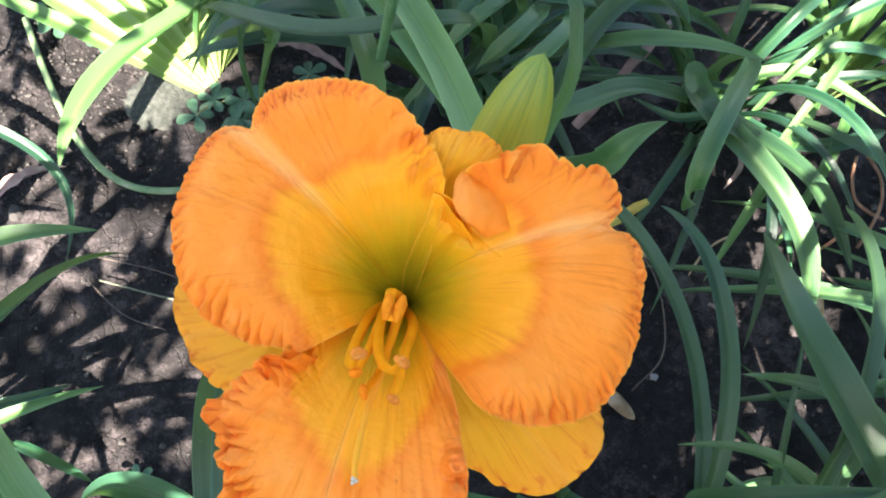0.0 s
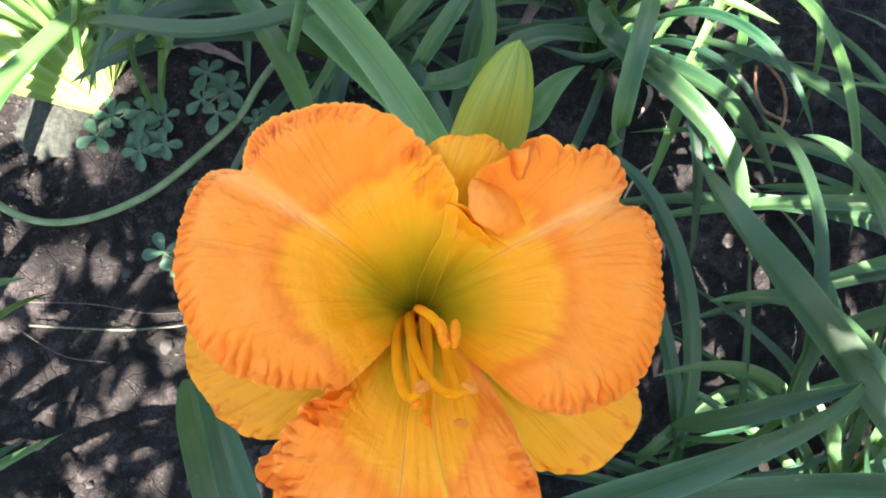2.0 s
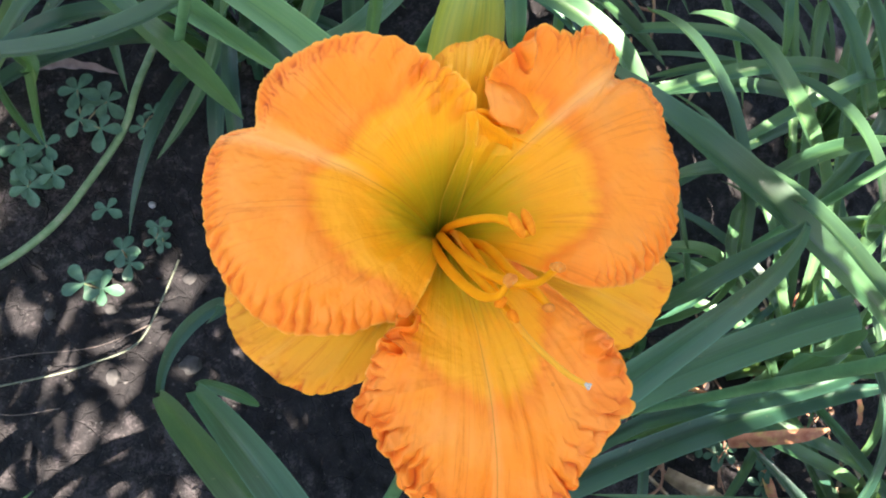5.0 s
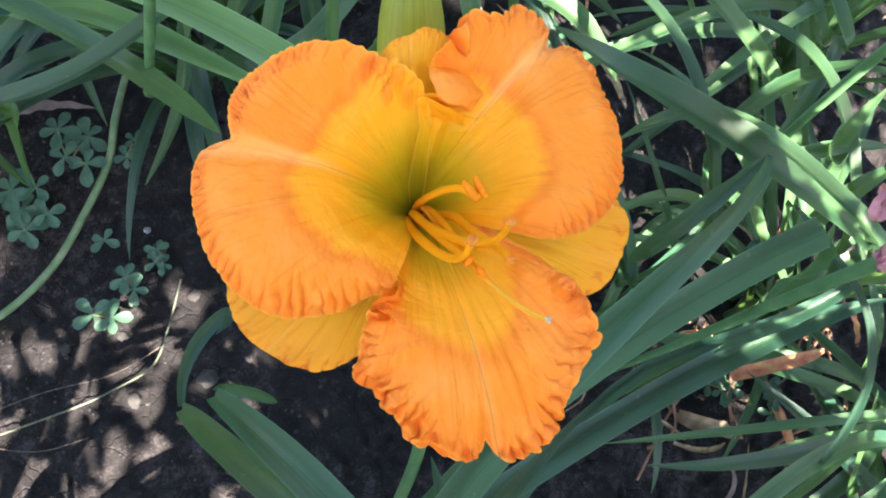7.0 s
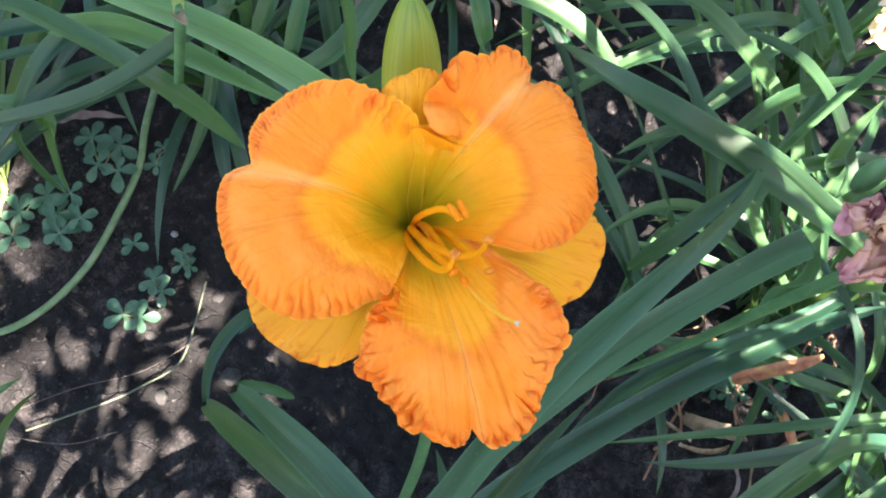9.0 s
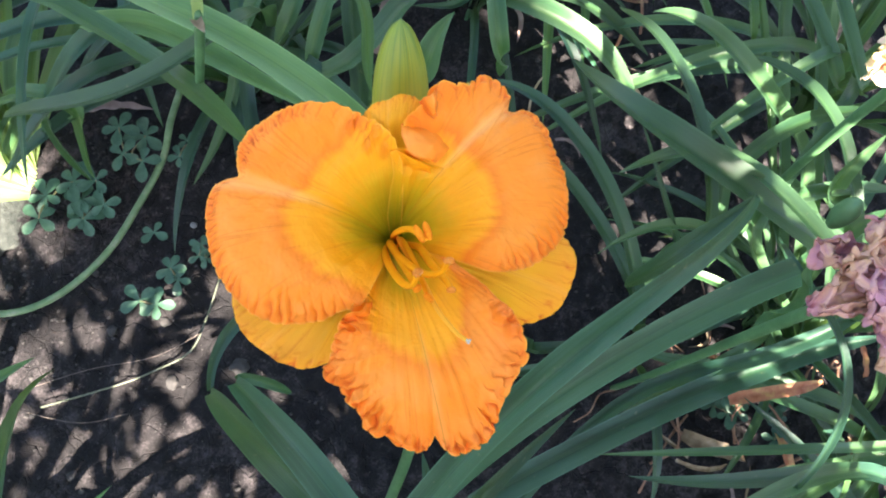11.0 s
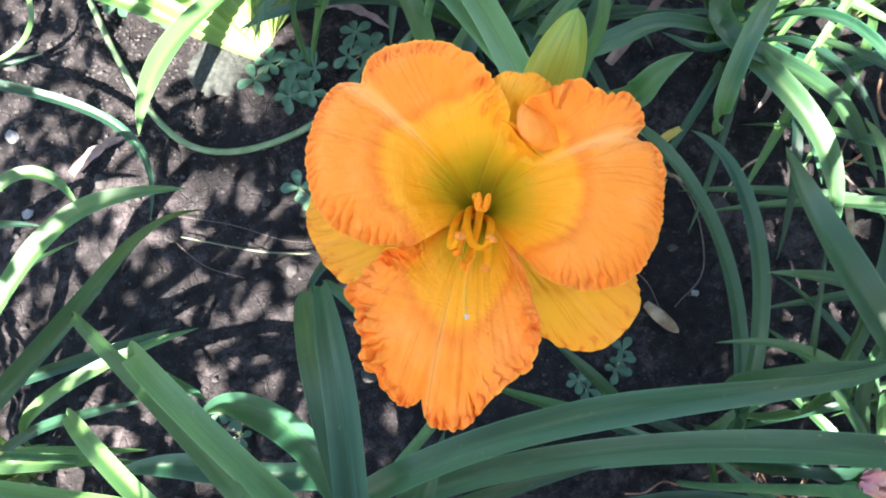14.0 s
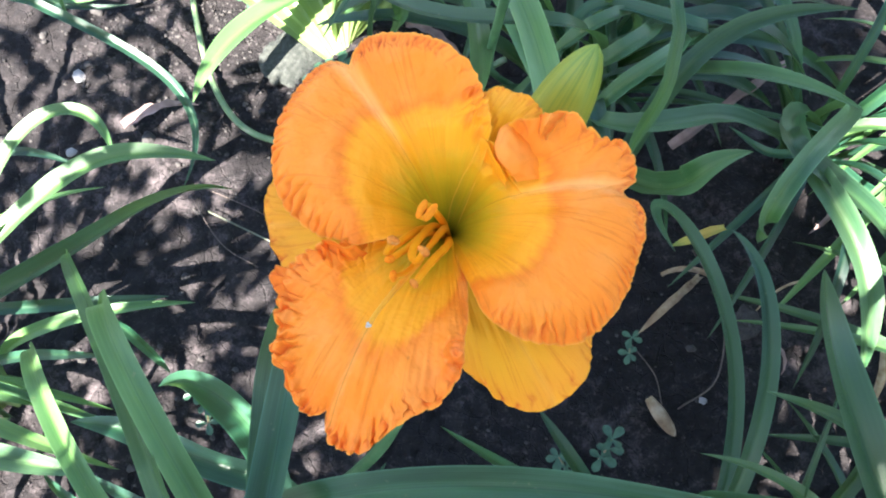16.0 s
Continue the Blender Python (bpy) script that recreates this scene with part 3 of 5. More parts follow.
        for j in range(na):
            w = Vector((v[j] * 14 + off, u[j] * 1.8, 5))
            wave = noise.noise(w) + 0.5 * noise.noise(Vector((v[j] * 34 + off, u[j] * 2.2, 8)))
            crepe = noise.noise(Vector((px[j] * 0.28, py[j] * 0.28, off))) + 0.6 * noise.noise(Vector((px[j] * 0.75, py[j] * 0.75, off)))
            m = (v[j] - 0.5) * (hi - lo) * u[j]
            h = veins * 0.0011 * u[j] * wave + 0.00035 * crepe * min(1.0, u[j] * 1.6)
            h += (0.0012 * math.exp(-(m / 5.0) ** 2) - 0.0019 * math.exp(-(m / 1.2) ** 2)) * min(1, u[j] * 2) * max(0.0, 1 - 0.8 * u[j])
            for ba, br, bs, bh in bumps:
                q = math.hypot(px[j] - br * math.cos(radians(ba)), py[j] - br * math.sin(radians(ba))) / bs
                if q < 3:
                    h += bh / 1000 * (math.exp(-q * q) + 0.35 * math.exp(-q * q * 0.6) * noise.noise(Vector((px[j] * 0.5, py[j] * 0.5, off + 3))) - 0.4 * math.exp(-((q - 1.0) / 0.25) ** 2))
                    groove[j] = max(groove[j], 0.5 * math.exp(-q * q * 0.7))
            out = 1000 * lift[j] * (0.6 if drop[j] > 0 else 0.45)
            side = 0.5 * ruff[j] * grow[j] * squirm[j]
            row.append((AXIS.x + (px[j] + dx[j] * out - dy[j] * side) / 1000, AXIS.y + (py[j] + dy[j] * out + dx[j] * side) / 1000, z[j] + lift[j] + h))
        verts.append(row), uvs.append(list(zip((u ** open_throat + shoulder * (v - 0.5) ** 2 * u).tolist(), v.tolist())))
        pleat.append(groove), edge.append(dist / 10)
    ob = grid_mesh(name, verts, uvs, material or PETAL, None, label, True)
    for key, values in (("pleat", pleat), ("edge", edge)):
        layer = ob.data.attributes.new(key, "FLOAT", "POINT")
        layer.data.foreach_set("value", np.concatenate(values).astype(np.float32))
    return anchor(ob, flower)


def curl(rows, across, along, parent, pleat=0.25, tone=0.8):
    """A curled bit of a petal's edge: a smooth sheet through rows of points in mm."""
    rows = [[Vector(p) / 1000 for p in r] for r in rows]
    fine = [spline(r, across) for r in rows]
    cols = [spline([r[j] for r in fine], along) for j in range(len(fine[0]))]
    sheet = [[c[i] for c in cols] for i in range(len(cols[0]))]
    for i, r in enumerate(sheet):
        for j, p in enumerate(r):
            r[j] = p + noise.noise_vector(p * 260) * 0.0007
    n, k = len(sheet), len(sheet[0])
    ob = grid_mesh("petal_fold", sheet, [[(tone + 0.1 * i / n, 0.2 + 0.1 * j / k) for j in range(k)] for i in range(n)], PETAL, None, "curled fold of the petal's edge")
    for key, value in (("pleat", [pleat * (0.5 + 0.5 * math.cos(6 * i / n)) for i in range(n) for j in range(k)]), ("edge", [(n - 1 - i) * 0.03 for i in range(n) for j in range(k)])):
        layer = ob.data.attributes.new(key, "FLOAT", "POINT")
        layer.data.foreach_set("value", value)
    return anchor(ob, parent)


DISH = ((0, 0.714), (0.05, 0.726), (0.12, 0.736), (0.25, 0.749), (0.45, 0.761), (0.65, 0.767), (0.85, 0.769), (1.0, 0.767))
LOW = ((0, 0.712), (0.04, 0.727), (0.09, 0.739), (0.2, 0.749), (0.4, 0.755), (0.6, 0.755), (0.8, 0.750), (1.0, 0.742))
BACK = ((0, 0.700), (0.1, 0.708), (0.35, 0.722), (0.65, 0.732), (1.0, 0.730))
EDGE = "orange petal with a recurved, ruffled edge and pale midrib"

LEFT_RIM = ((-40, 2, 14), (20, 6, 34), (38, 12, 53), (47, 18.5, 70), (57, 24.4, 79), (67, 28.2, 81), (73.3, 31, 80), (80.5, 36, 79), (87, 41.5, 80), (91, 44, 82), (97, 46.5, 83), (102, 49, 83),
            (114, 53.8, 81), (125, 58.8, 79), (131, 59.8, 78), (137.5, 59.4, 75), (140, 58.8, 70), (140.8, 64.5, 66), (142.6, 69.2, 63), (146.5, 71, 61), (151, 72.2, 59), (158, 72.6, 57), (165.5, 72.6, 55), (171, 72, 53), (179, 70, 50), (186, 67.4, 47),
            (193, 62.6, 45), (198.5, 57, 44), (208, 48.8, 47), (215, 41.8, 53), (222, 40, 58), (225, 36, 58), (229, 24, 52), (237, 10, 38))
LEFT_STYLE = ((55, 5, 0, 0.6, 4, 0.1), (68, 11, 1, 2.6, 3.4, 0.45), (84, 10, 1, 2.4, 4.4, 0.25), (95, 7, 2, 1.0, 7, 0.0), (104, 6, 3, 0.7, 5, 0.7), (134, 6, 4, 0.6, 4, 1.0), (140, 4, 3, 0.1, 4, 0.5), (148, 6.5, 6, 0.8, 4, 0.9),
              (160, 8, 7, 1.3, 4.2, 0.45), (178, 10, 7, 1.7, 4.8, 0.1), (196, 13, 7, 2.0, 5.4, 0.0), (212, 12, 4, 1.8, 5, 0.0), (222, 4, 0, 0.3, 5, 0.0))
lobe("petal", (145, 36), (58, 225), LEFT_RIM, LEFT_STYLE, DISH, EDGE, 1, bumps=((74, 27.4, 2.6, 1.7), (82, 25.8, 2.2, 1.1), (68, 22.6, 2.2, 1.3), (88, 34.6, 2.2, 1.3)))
RIGHT_RIM = ((-150, 2, 14), (85, 6, 38), (64, 11.4, 58), (57, 14.5, 67), (61, 20.6, 75), (54, 22.4, 76.5), (46, 22.6, 77), (49.5, 26, 79), (53, 30, 79), (49.6, 35.5, 80), (45.5, 38.2, 80), (43, 42.4, 81), (42.4, 47.4, 81), (40, 51.2, 81),
             (37.3, 53, 80), (33.7, 54.2, 78), (30.3, 58, 74), (29, 62.6, 70), (29.2, 67.6, 67), (26.6, 69.6, 65), (22.6, 70.8, 63), (20, 70.4, 61), (17.2, 70.2, 58), (15, 65.5, 58), (13.2, 66.5, 57), (12, 70.8, 56), (8.7, 73, 55), (2, 74.6, 53), (-13, 75.4, 47))
RIGHT_RIM += ((-19, 75.2, 45), (-25.5, 74.4, 43), (-32, 72, 42), (-36.7, 68.8, 43), (-42.5, 63.8, 47), (-48.4, 58.8, 52), (-55, 51, 57), (-57.7, 45, 54), (-58.5, 35.5, 49), (-61, 24, 42), (-66, 10, 30))
RIGHT_STYLE = ((-58, 5, 1, 0.3, 5, 0.0), (-52, 11, 4, 1.7, 5, 0.0), (-40, 13, 7, 2.0, 5.2, 0.0), (-20, 10, 7, 1.7, 4.2, 0.1), (-4, 8, 7, 1.3, 3.8, 0.4), (8, 6.5, 6, 0.8, 3.6, 0.9), (13, 4, 2, 0.1, 4, 0.4), (17, 6, 3, 1.2, 3.6, 0.5),
               (26, 8, 2, 2.4, 5, 0.3), (36, 9, 0, 2.0, 7.5, 0.1), (46, 8, 0, 1.2, 8, 0.0), (56, 5, 0, 0.4, 9, 0.0))
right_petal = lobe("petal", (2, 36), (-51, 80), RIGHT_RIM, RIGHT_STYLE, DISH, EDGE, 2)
LOWER_RIM = ((78, 2.5, 12), (208, 9.9, 29), (212, 20.6, 42), (221, 36, 54), (220.3, 43.3, 61), (218.3, 48.4, 62), (219, 55.4, 62), (220, 60.3, 60), (219.6, 67, 60), (222.7, 70, 56), (226.2, 69.5, 53), (228.3, 73.9, 51), (232.8, 78, 48), (235.2, 84.3, 46),
             (238.3, 86, 43), (240.8, 86.2, 40), (243.4, 89.6, 36), (247, 92.4, 32), (250.4, 92.6, 29), (252.4, 89.6, 28), (253.3, 87, 30), (254.4, 92.4, 27), (256.8, 96.6, 25), (261, 97.4, 27), (265.8, 96.3, 33), (267.6, 93, 39), (270.7, 88, 46))
LOWER_RIM += ((275.6, 82.4, 55), (280.2, 79, 62), (284, 77.5, 65), (286.7, 72.9, 64), (289.8, 68, 63), (292, 61.5, 61), (292.6, 55.2, 59), (295.5, 47.4, 54), (298, 38, 48), (303, 26.4, 40), (318, 9, 27))
LOWER_STYLE = ((205, 4, 0, 0.2, 4, 0.0), (217, 7, -1, 2.9, 5, 0.0), (222, 10, -5, 5.4, 5.0, 0.15), (232, 11, -4, 4.9, 6.0, 0.1), (241, 10, -2, 5.1, 7.5, 0.15), (249, 8, -3, 3.9, 4.6, 0.4), (253.3, 2, 0, 0.2, 4, 0.2), (258, 9, -4, 4.4, 4.8, 0.4),
               (266, 11, -6, 4.6, 5.0, 0.25), (278, 12, -7, 5.1, 5.2, 0.2), (285, 9, -5, 3.7, 5.4, 0.1), (292, 6, 0, 1.1, 6, 0.0), (300, 4, 0, 0.1, 6, 0.0))
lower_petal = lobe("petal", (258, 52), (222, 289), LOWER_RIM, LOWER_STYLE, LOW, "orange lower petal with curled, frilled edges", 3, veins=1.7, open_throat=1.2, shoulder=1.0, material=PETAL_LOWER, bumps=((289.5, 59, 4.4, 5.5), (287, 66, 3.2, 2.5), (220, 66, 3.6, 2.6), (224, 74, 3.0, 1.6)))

# the right petal's inner edge folds forward in a tongue over a rolled lip, with an ear above
curl((((53, 149, 777.5), (58, 147.5, 774), (64, 143.5, 769), (69, 136.5, 763)), ((51, 145, 780), (55.5, 143, 778.5), (61, 139.5, 773.5), (66, 134.5, 765.5)), ((50.3, 141, 779.5), (54, 138.8, 778.5), (58.8, 136, 774.5), (63, 133, 767)),
      ((50, 138.5, 777), (52, 135.2, 775.5), (56.2, 132.6, 773), (60, 131.8, 766)), ((51, 139.5, 773), (53, 136.4, 771), (56.5, 134, 769), (59.5, 133, 763))), 8, 8, right_petal, 0.0, 0.68)
curl((((45, 135.5, 764), (49, 135, 763.5), (53, 133, 762.5), (57, 130, 759.5)), ((44, 139, 770.5), (47.5, 138, 770.5), (51.5, 134.5, 768.5), (56, 130.5, 764)), ((44, 141.5, 775), (47, 139.8, 775.5), (50.8, 136, 773), (56, 131.3, 767)),
      ((44.4, 142.6, 772), (47.6, 141, 772), (51.5, 137.5, 769), (56.5, 132.8, 764))), 8, 8, right_petal, 0.0, 0.42)
curl((((63, 153, 780), (63.5, 149.5, 779), (64, 147, 777), (65, 145.5, 775)), ((65, 151.5, 785), (64.5, 147.8, 785), (64.5, 145.4, 782), (65.2, 144.8, 777)),
      ((67.5, 151, 787), (66.5, 147, 788), (65.6, 144.6, 784.5), (66, 144.6, 778)), ((72, 155, 781), (69.5, 150, 780), (67.5, 147, 778), (67, 145.4, 775.5))), 8, 8, right_petal, 0.8)
# the lower petal's edge winds where it meets the left one
curl((((12, 97, 751), (8.5, 92, 752), (2, 93, 753), (0, 92.6, 753.5), (2.5, 88.6, 754), (2.5, 85.4, 753), (-2, 87, 753)), ((9.4, 96.2, 758), (6.4, 93, 760), (0.4, 94, 761), (-1.6, 93.6, 761), (1.2, 90, 761), (1.2, 86.8, 760), (-4, 89.6, 758)),
      ((8, 96, 764.5), (6, 93.2, 766.5), (0, 94.4, 767), (-3, 93.8, 766.5), (0, 90.4, 766), (0, 87.4, 765), (-4, 90.2, 762))), 6, 8, lower_petal, 0.5)


def sepal_rolls(lo, hi):
    return ((lo, 0.10, -20, 0.1), ((lo + hi) / 2 - 16, 0.12, -45, 0.8), ((lo + hi) / 2 - 6, 0.10, 15, 0.8), ((lo + hi) / 2, 0.08, -25, 0.5), ((lo + hi) / 2 + 7, 0.11, 30, 0.9), ((lo + hi) / 2 + 16, 0.12, -40, 0.8), (hi, 0.10, -20, 0.4))


petal("sepal", ((160, 60), (168, 70), (174, 73.5), (181, 76), (188.3, 76.2), (194, 74.4), (200, 73.2), (207, 69.8), (213, 63.5), (226, 46)), BACK, ((160, 0.006), (178, 0.003), (188, -0.001), (199, -0.006), (213, -0.009), (226, -0.010)), sepal_rolls(160, 226), SEPAL, "smooth yellow sepal with a small pointed tip", 3.5, 0.0012, 4, 160, rows_in=24, rows_out=12)
petal("sepal", ((286, 50), (296, 60), (300.7, 68.6), (305.4, 76), (310.5, 81.2), (315, 82.4), (319.4, 83), (325.9, 82), (331, 77), (345, 64)), BACK, ((286, -0.033), (301, -0.032), (310, -0.025), (319, -0.015), (330, -0.004), (345, 0.0)), sepal_rolls(286, 345), SEPAL, "smooth yellow sepal with a small pointed tip", 3.5, 0.0012, 5, 160, rows_in=24, rows_out=12)
petal("sepal", ((40, 42), (45, 44), (49, 44), (55.6, 42.6), (61.5, 40), (70, 38.4), (79, 37.4), (86, 34)), ((0, 0.700), (0.3, 0.738), (0.55, 0.764), (0.8, 0.777), (1.0, 0.780)), ((40, -0.006), (50, 0.0), (60, 0.003), (72, 0.002), (80, -0.004), (86, -0.012)), sepal_rolls(40, 86), SEPAL, "smooth yellow sepal", 4.0, 0.0006, 6, 120, veins=0.5, rows_in=24, rows_out=12)


def stamen(points, kind, turn=0, width=0.0017):
    """A flattened filament from the throat, bent up at its end, with its anther."""
    path = spline([(0.034, 0.122, 0.715)] + list(points), 7)
    ob = tube("stamen", path, lambda u: width * (1.0 - 0.35 * u ** 2), STAMEN, flower, "", 10, 0.8)
    tip = Vector(points[-1])
    bm = bmesh.new()
    if kind == "open":
        # two plump lobes joined at the lower end
        for sgn in (-1, 1):
            m = Matrix.Translation(tip) @ Euler((radians(-25), 0, radians(turn))).to_matrix().to_4x4() @ Euler((0, 0, -0.07 * sgn)).to_matrix().to_4x4() @ Matrix.Translation((0.0013 * sgn, 0.0032, 0.0004)) @ Matrix.Diagonal((0.0014, 0.0044, 0.0015, 1))
            bmesh.ops.create_uvsphere(bm, u_segments=14, v_segments=10, radius=1.0, matrix=m)
        part("anther", bm, ANTHER, ob)
        return
    for k in range(5):
        o = noise.noise_vector(tip * 300 + Vector((k * 1.7, turn, 0))) * 0.0012
        m = Matrix.Translation(tip + o) @ Euler((0.3, 0.2, radians(turn))).to_matrix().to_4x4() @ Matrix.Diagonal((0.0011, 0.0017, 0.0011, 1))
        bmesh.ops.create_icosphere(bm, subdivisions=2, radius=1.0, matrix=m)
    part("anther", bm, POLLEN if kind == "spent" else ANTHER, ob)


stamen([(0.0334, 0.1208, 0.735), (0.0333, 0.1144, 0.765), (0.0347, 0.1067, 0.790), (0.0362, 0.0985, 0.801)], "open", -8)
stamen([(0.0305, 0.119, 0.735), (0.0294, 0.1099, 0.750), (0.0305, 0.0984, 0.768), (0.0328, 0.0913, 0.780), (0.0366, 0.0877, 0.790), (0.0396, 0.0880, 0.801)], "spent", 70)
stamen([(0.027, 0.1172, 0.735), (0.0242, 0.105, 0.755), (0.0239, 0.0933, 0.775), (0.0258, 0.0888, 0.788), (0.0287, 0.0905, 0.797)], "spent", 120)
stamen([(0.0298, 0.1119, 0.745), (0.0283, 0.099, 0.765), (0.0268, 0.0875, 0.785)], "dusty", 100)
stamen([(0.0389, 0.1096, 0.745), (0.0379, 0.0966, 0.765), (0.0377, 0.0868, 0.780), (0.0372, 0.0808, 0.787)], "spent", 60)
stamen([(0.0350, 0.1170, 0.738), (0.0335, 0.1030, 0.756), (0.0310, 0.0900, 0.768), (0.0290, 0.0830, 0.782)], "dusty", 20, 0.0014)
pist = tube("pistil", spline([(0.034, 0.121, 0.715), (0.0343, 0.1193, 0.735), (0.0329, 0.1058, 0.750), (0.0323, 0.0941, 0.762), (0.0300, 0.0783, 0.780), (0.0299, 0.0657, 0.798), (0.0309, 0.0601, 0.808)], 7), lambda u: 0.0012 - 0.0005 * u, PISTIL, flower, "", 9)
bm = bmesh.new()
for k in range(3):
    bmesh.ops.create_icosphere(bm, subdivisions=2, radius=0.0005, matrix=Matrix.Translation(Vector((0.0309, 0.0601, 0.8085)) + Vector((math.cos(2.1 * k), math.sin(2.1 * k), 0.3 * k)) * 0.0005))
part("stigma", bm, STIGMA, pist, "small white stigma")
tube("stalk", spline([(-0.105, -0.055, -0.01), (-0.085, -0.03, 0.2), (-0.047, 0.005, 0.37), (0.0, 0.045, 0.50), (0.028, 0.095, 0.62), (0.034, 0.121, 0.70)], 8), lambda u: 0.0042 if u < 0.86 else 0.0042 + 0.006 * (u - 0.86), STALK, flower, "smooth green flower stalk", 12)


def bud(base, tip, radius, parent, material, name="bud", label="", ridges=3):
    """A pointed bud with three lapped seams."""
    base, tip = Vector(base), Vector(tip)
    d = (tip - base).normalized()
    side = d.orthogonal().normalized()
    up = d.cross(side)
    rows, uvs = [], []
    n, k = 26, 36
    for i in range(n + 1):
        u = i / n
        r = radius * (0.55 + 0.45 * math.sin(min(1, u / 0.45) * math.pi / 2)) * max(0.0, 1 - max(0, (u - 0.45) / 0.55) ** 2.5) ** 0.66
        c = base + (tip - base) * u
        row = []
        for j in range(k):
            a = 2 * math.pi * j / k
            seam = abs(math.sin(a * ridges / 2 + 0.5 * u))
            rr = r * (0.90 + 0.10 * min(1, seam * 2.5)) + 0.0001
            row.append(c + (side * math.cos(a) + up * math.sin(a)) * rr)
        rows.append(row)
        uvs.append([(u, j / k) for j in range(k)])
    ob = grid_mesh(name, rows, uvs, material, None, label, True)
    return anchor(ob, parent)


bud((0.050, 0.148, 0.690), (0.077, 0.195, 0.765), 0.0132, flower, BUD, "bud", "plump yellow-green flower bud")
tube("bud_stalk", bezier(((0.028, 0.10, 0.63), (0.03, 0.12, 0.65), (0.044, 0.136, 0.68), (0.053, 0.152, 0.703)), 8), 0.0035, STALK, flower, "", 10)

# ---- leaf clumps ----
main_clump = thing("daylily_clump", "clump of long arching dark green daylily leaves", "plant", "daylily clumps", at=(-0.07, -0.10, 0.0))
near_clump = thing("daylily_clump", "small upright clump of narrow green daylily leaves", "plant", "daylily clumps", at=(0.30, 0.03, 0.0))
side_clump = thing("daylily_clump", "clump of arching green daylily leaves with sunlit patches", "plant", "daylily clumps", at=(0.47, -0.06, 0.0))
back_clump = thing("daylily_clump", "dense shaded clump of blue-green daylily leaves", "plant", "daylily clumps", at=(0.06, 0.58, 0.0))
corner_clump = thing("daylily_clump", "spreading clump of light green daylily leaves", "plant", "daylily clumps", at=(0.36, 0.56, 0.0))
pale_clump = thing("daylily_clump", "daylily fan with pale yellowish leaf bases in sunlight", "plant", "daylily clumps", at=(-0.30, 0.64, 0.0))
edge_clump = thing("daylily_clump", "sparse clump of arching daylily leaves in dappled sun", "plant", "daylily clumps", at=(-0.58, 0.0, 0.0))
sun_clump = thing("daylily_clump", "bright sunlit daylily fan of narrow leaves", "plant", "daylily clumps", at=(0.54, 0.62, 0.0))
far_clump = thing("daylily_clump", "thick clump of daylily leaves in shade and sun", "plant", "daylily clumps", at=(0.70, 0.18, 0.0))
low_clump = thing("daylily_clump", "thick clump of narrow daylily leaves with dry ones", "plant", "daylily clumps", at=(0.52, -0.24, 0.0))
top_clump = thing("daylily_clump", "shaded clump of daylily leaves at the back", "plant", "daylily clumps", at=(-0.02, 0.80, 0.0))
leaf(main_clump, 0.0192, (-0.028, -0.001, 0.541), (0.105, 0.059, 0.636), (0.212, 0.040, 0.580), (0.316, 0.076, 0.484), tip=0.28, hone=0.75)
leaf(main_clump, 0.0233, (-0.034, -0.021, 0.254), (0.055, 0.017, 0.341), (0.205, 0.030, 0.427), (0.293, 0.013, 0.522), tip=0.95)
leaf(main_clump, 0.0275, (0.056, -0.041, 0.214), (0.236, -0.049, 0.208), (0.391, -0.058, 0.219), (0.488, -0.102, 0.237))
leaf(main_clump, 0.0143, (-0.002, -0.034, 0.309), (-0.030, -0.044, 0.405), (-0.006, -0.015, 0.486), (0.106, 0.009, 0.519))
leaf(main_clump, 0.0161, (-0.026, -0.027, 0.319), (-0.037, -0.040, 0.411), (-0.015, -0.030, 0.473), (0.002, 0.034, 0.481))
leaf(near_clump, 0.0163, (0.286, 0.075, 0.223), (0.291, 0.142, 0.322), (0.279, 0.267, 0.373), (0.232, 0.320, 0.315))
leaf(near_clump, 0.0151, (0.282, 0.083, 0.225), (0.283, 0.307, 0.317), (0.097, 0.346, 0.380), (0.161, 0.223, 0.486))
leaf(side_clump, 0.0305, (0.417, 0.001, 0.363), (0.320, 0.108, 0.461), (0.273, 0.177, 0.467), (0.305, 0.285, 0.356), material=LEAF_MID_LIT)
leaf(near_clump, 0.0128, (0.337, 0.142, 0.421), (0.393, 0.261, 0.406), (0.373, 0.312, 0.341), (0.411, 0.336, 0.289), material=LEAF_MID_LIT)
leaf(corner_clump, 0.0249, (0.311, 0.414, 0.276), (0.380, 0.333, 0.277), (0.385, 0.299, 0.258), (0.405, 0.246, 0.199), material=LEAF_MID_LIT)
leaf(corner_clump, 0.0222, (0.316, 0.414, 0.282), (0.405, 0.404, 0.223), (0.445, 0.396, 0.184), (0.466, 0.308, 0.174), material=LEAF_MID_LIT)
leaf(side_clump, 0.0157, (0.355, 0.046, 0.457), (0.368, 0.136, 0.407), (0.339, 0.153, 0.397), (0.245, 0.149, 0.451), material=LEAF_MID_LIT)
leaf(side_clump, 0.0172, (0.443, 0.130, 0.260), (0.482, 0.139, 0.300), (0.500, 0.131, 0.330), (0.531, 0.103, 0.364), material=LEAF_MID_LIT)
leaf(side_clump, 0.0194, (0.511, 0.129, 0.262), (0.447, 0.179, 0.366), (0.415, 0.249, 0.425), (0.393, 0.287, 0.369), material=LEAF_MID_LIT)
leaf(near_clump, 0.0083, (0.400, 0.085, 0.080), (0.351, 0.040, 0.164), (0.338, 0.078, 0.254), (0.340, 0.217, 0.344))
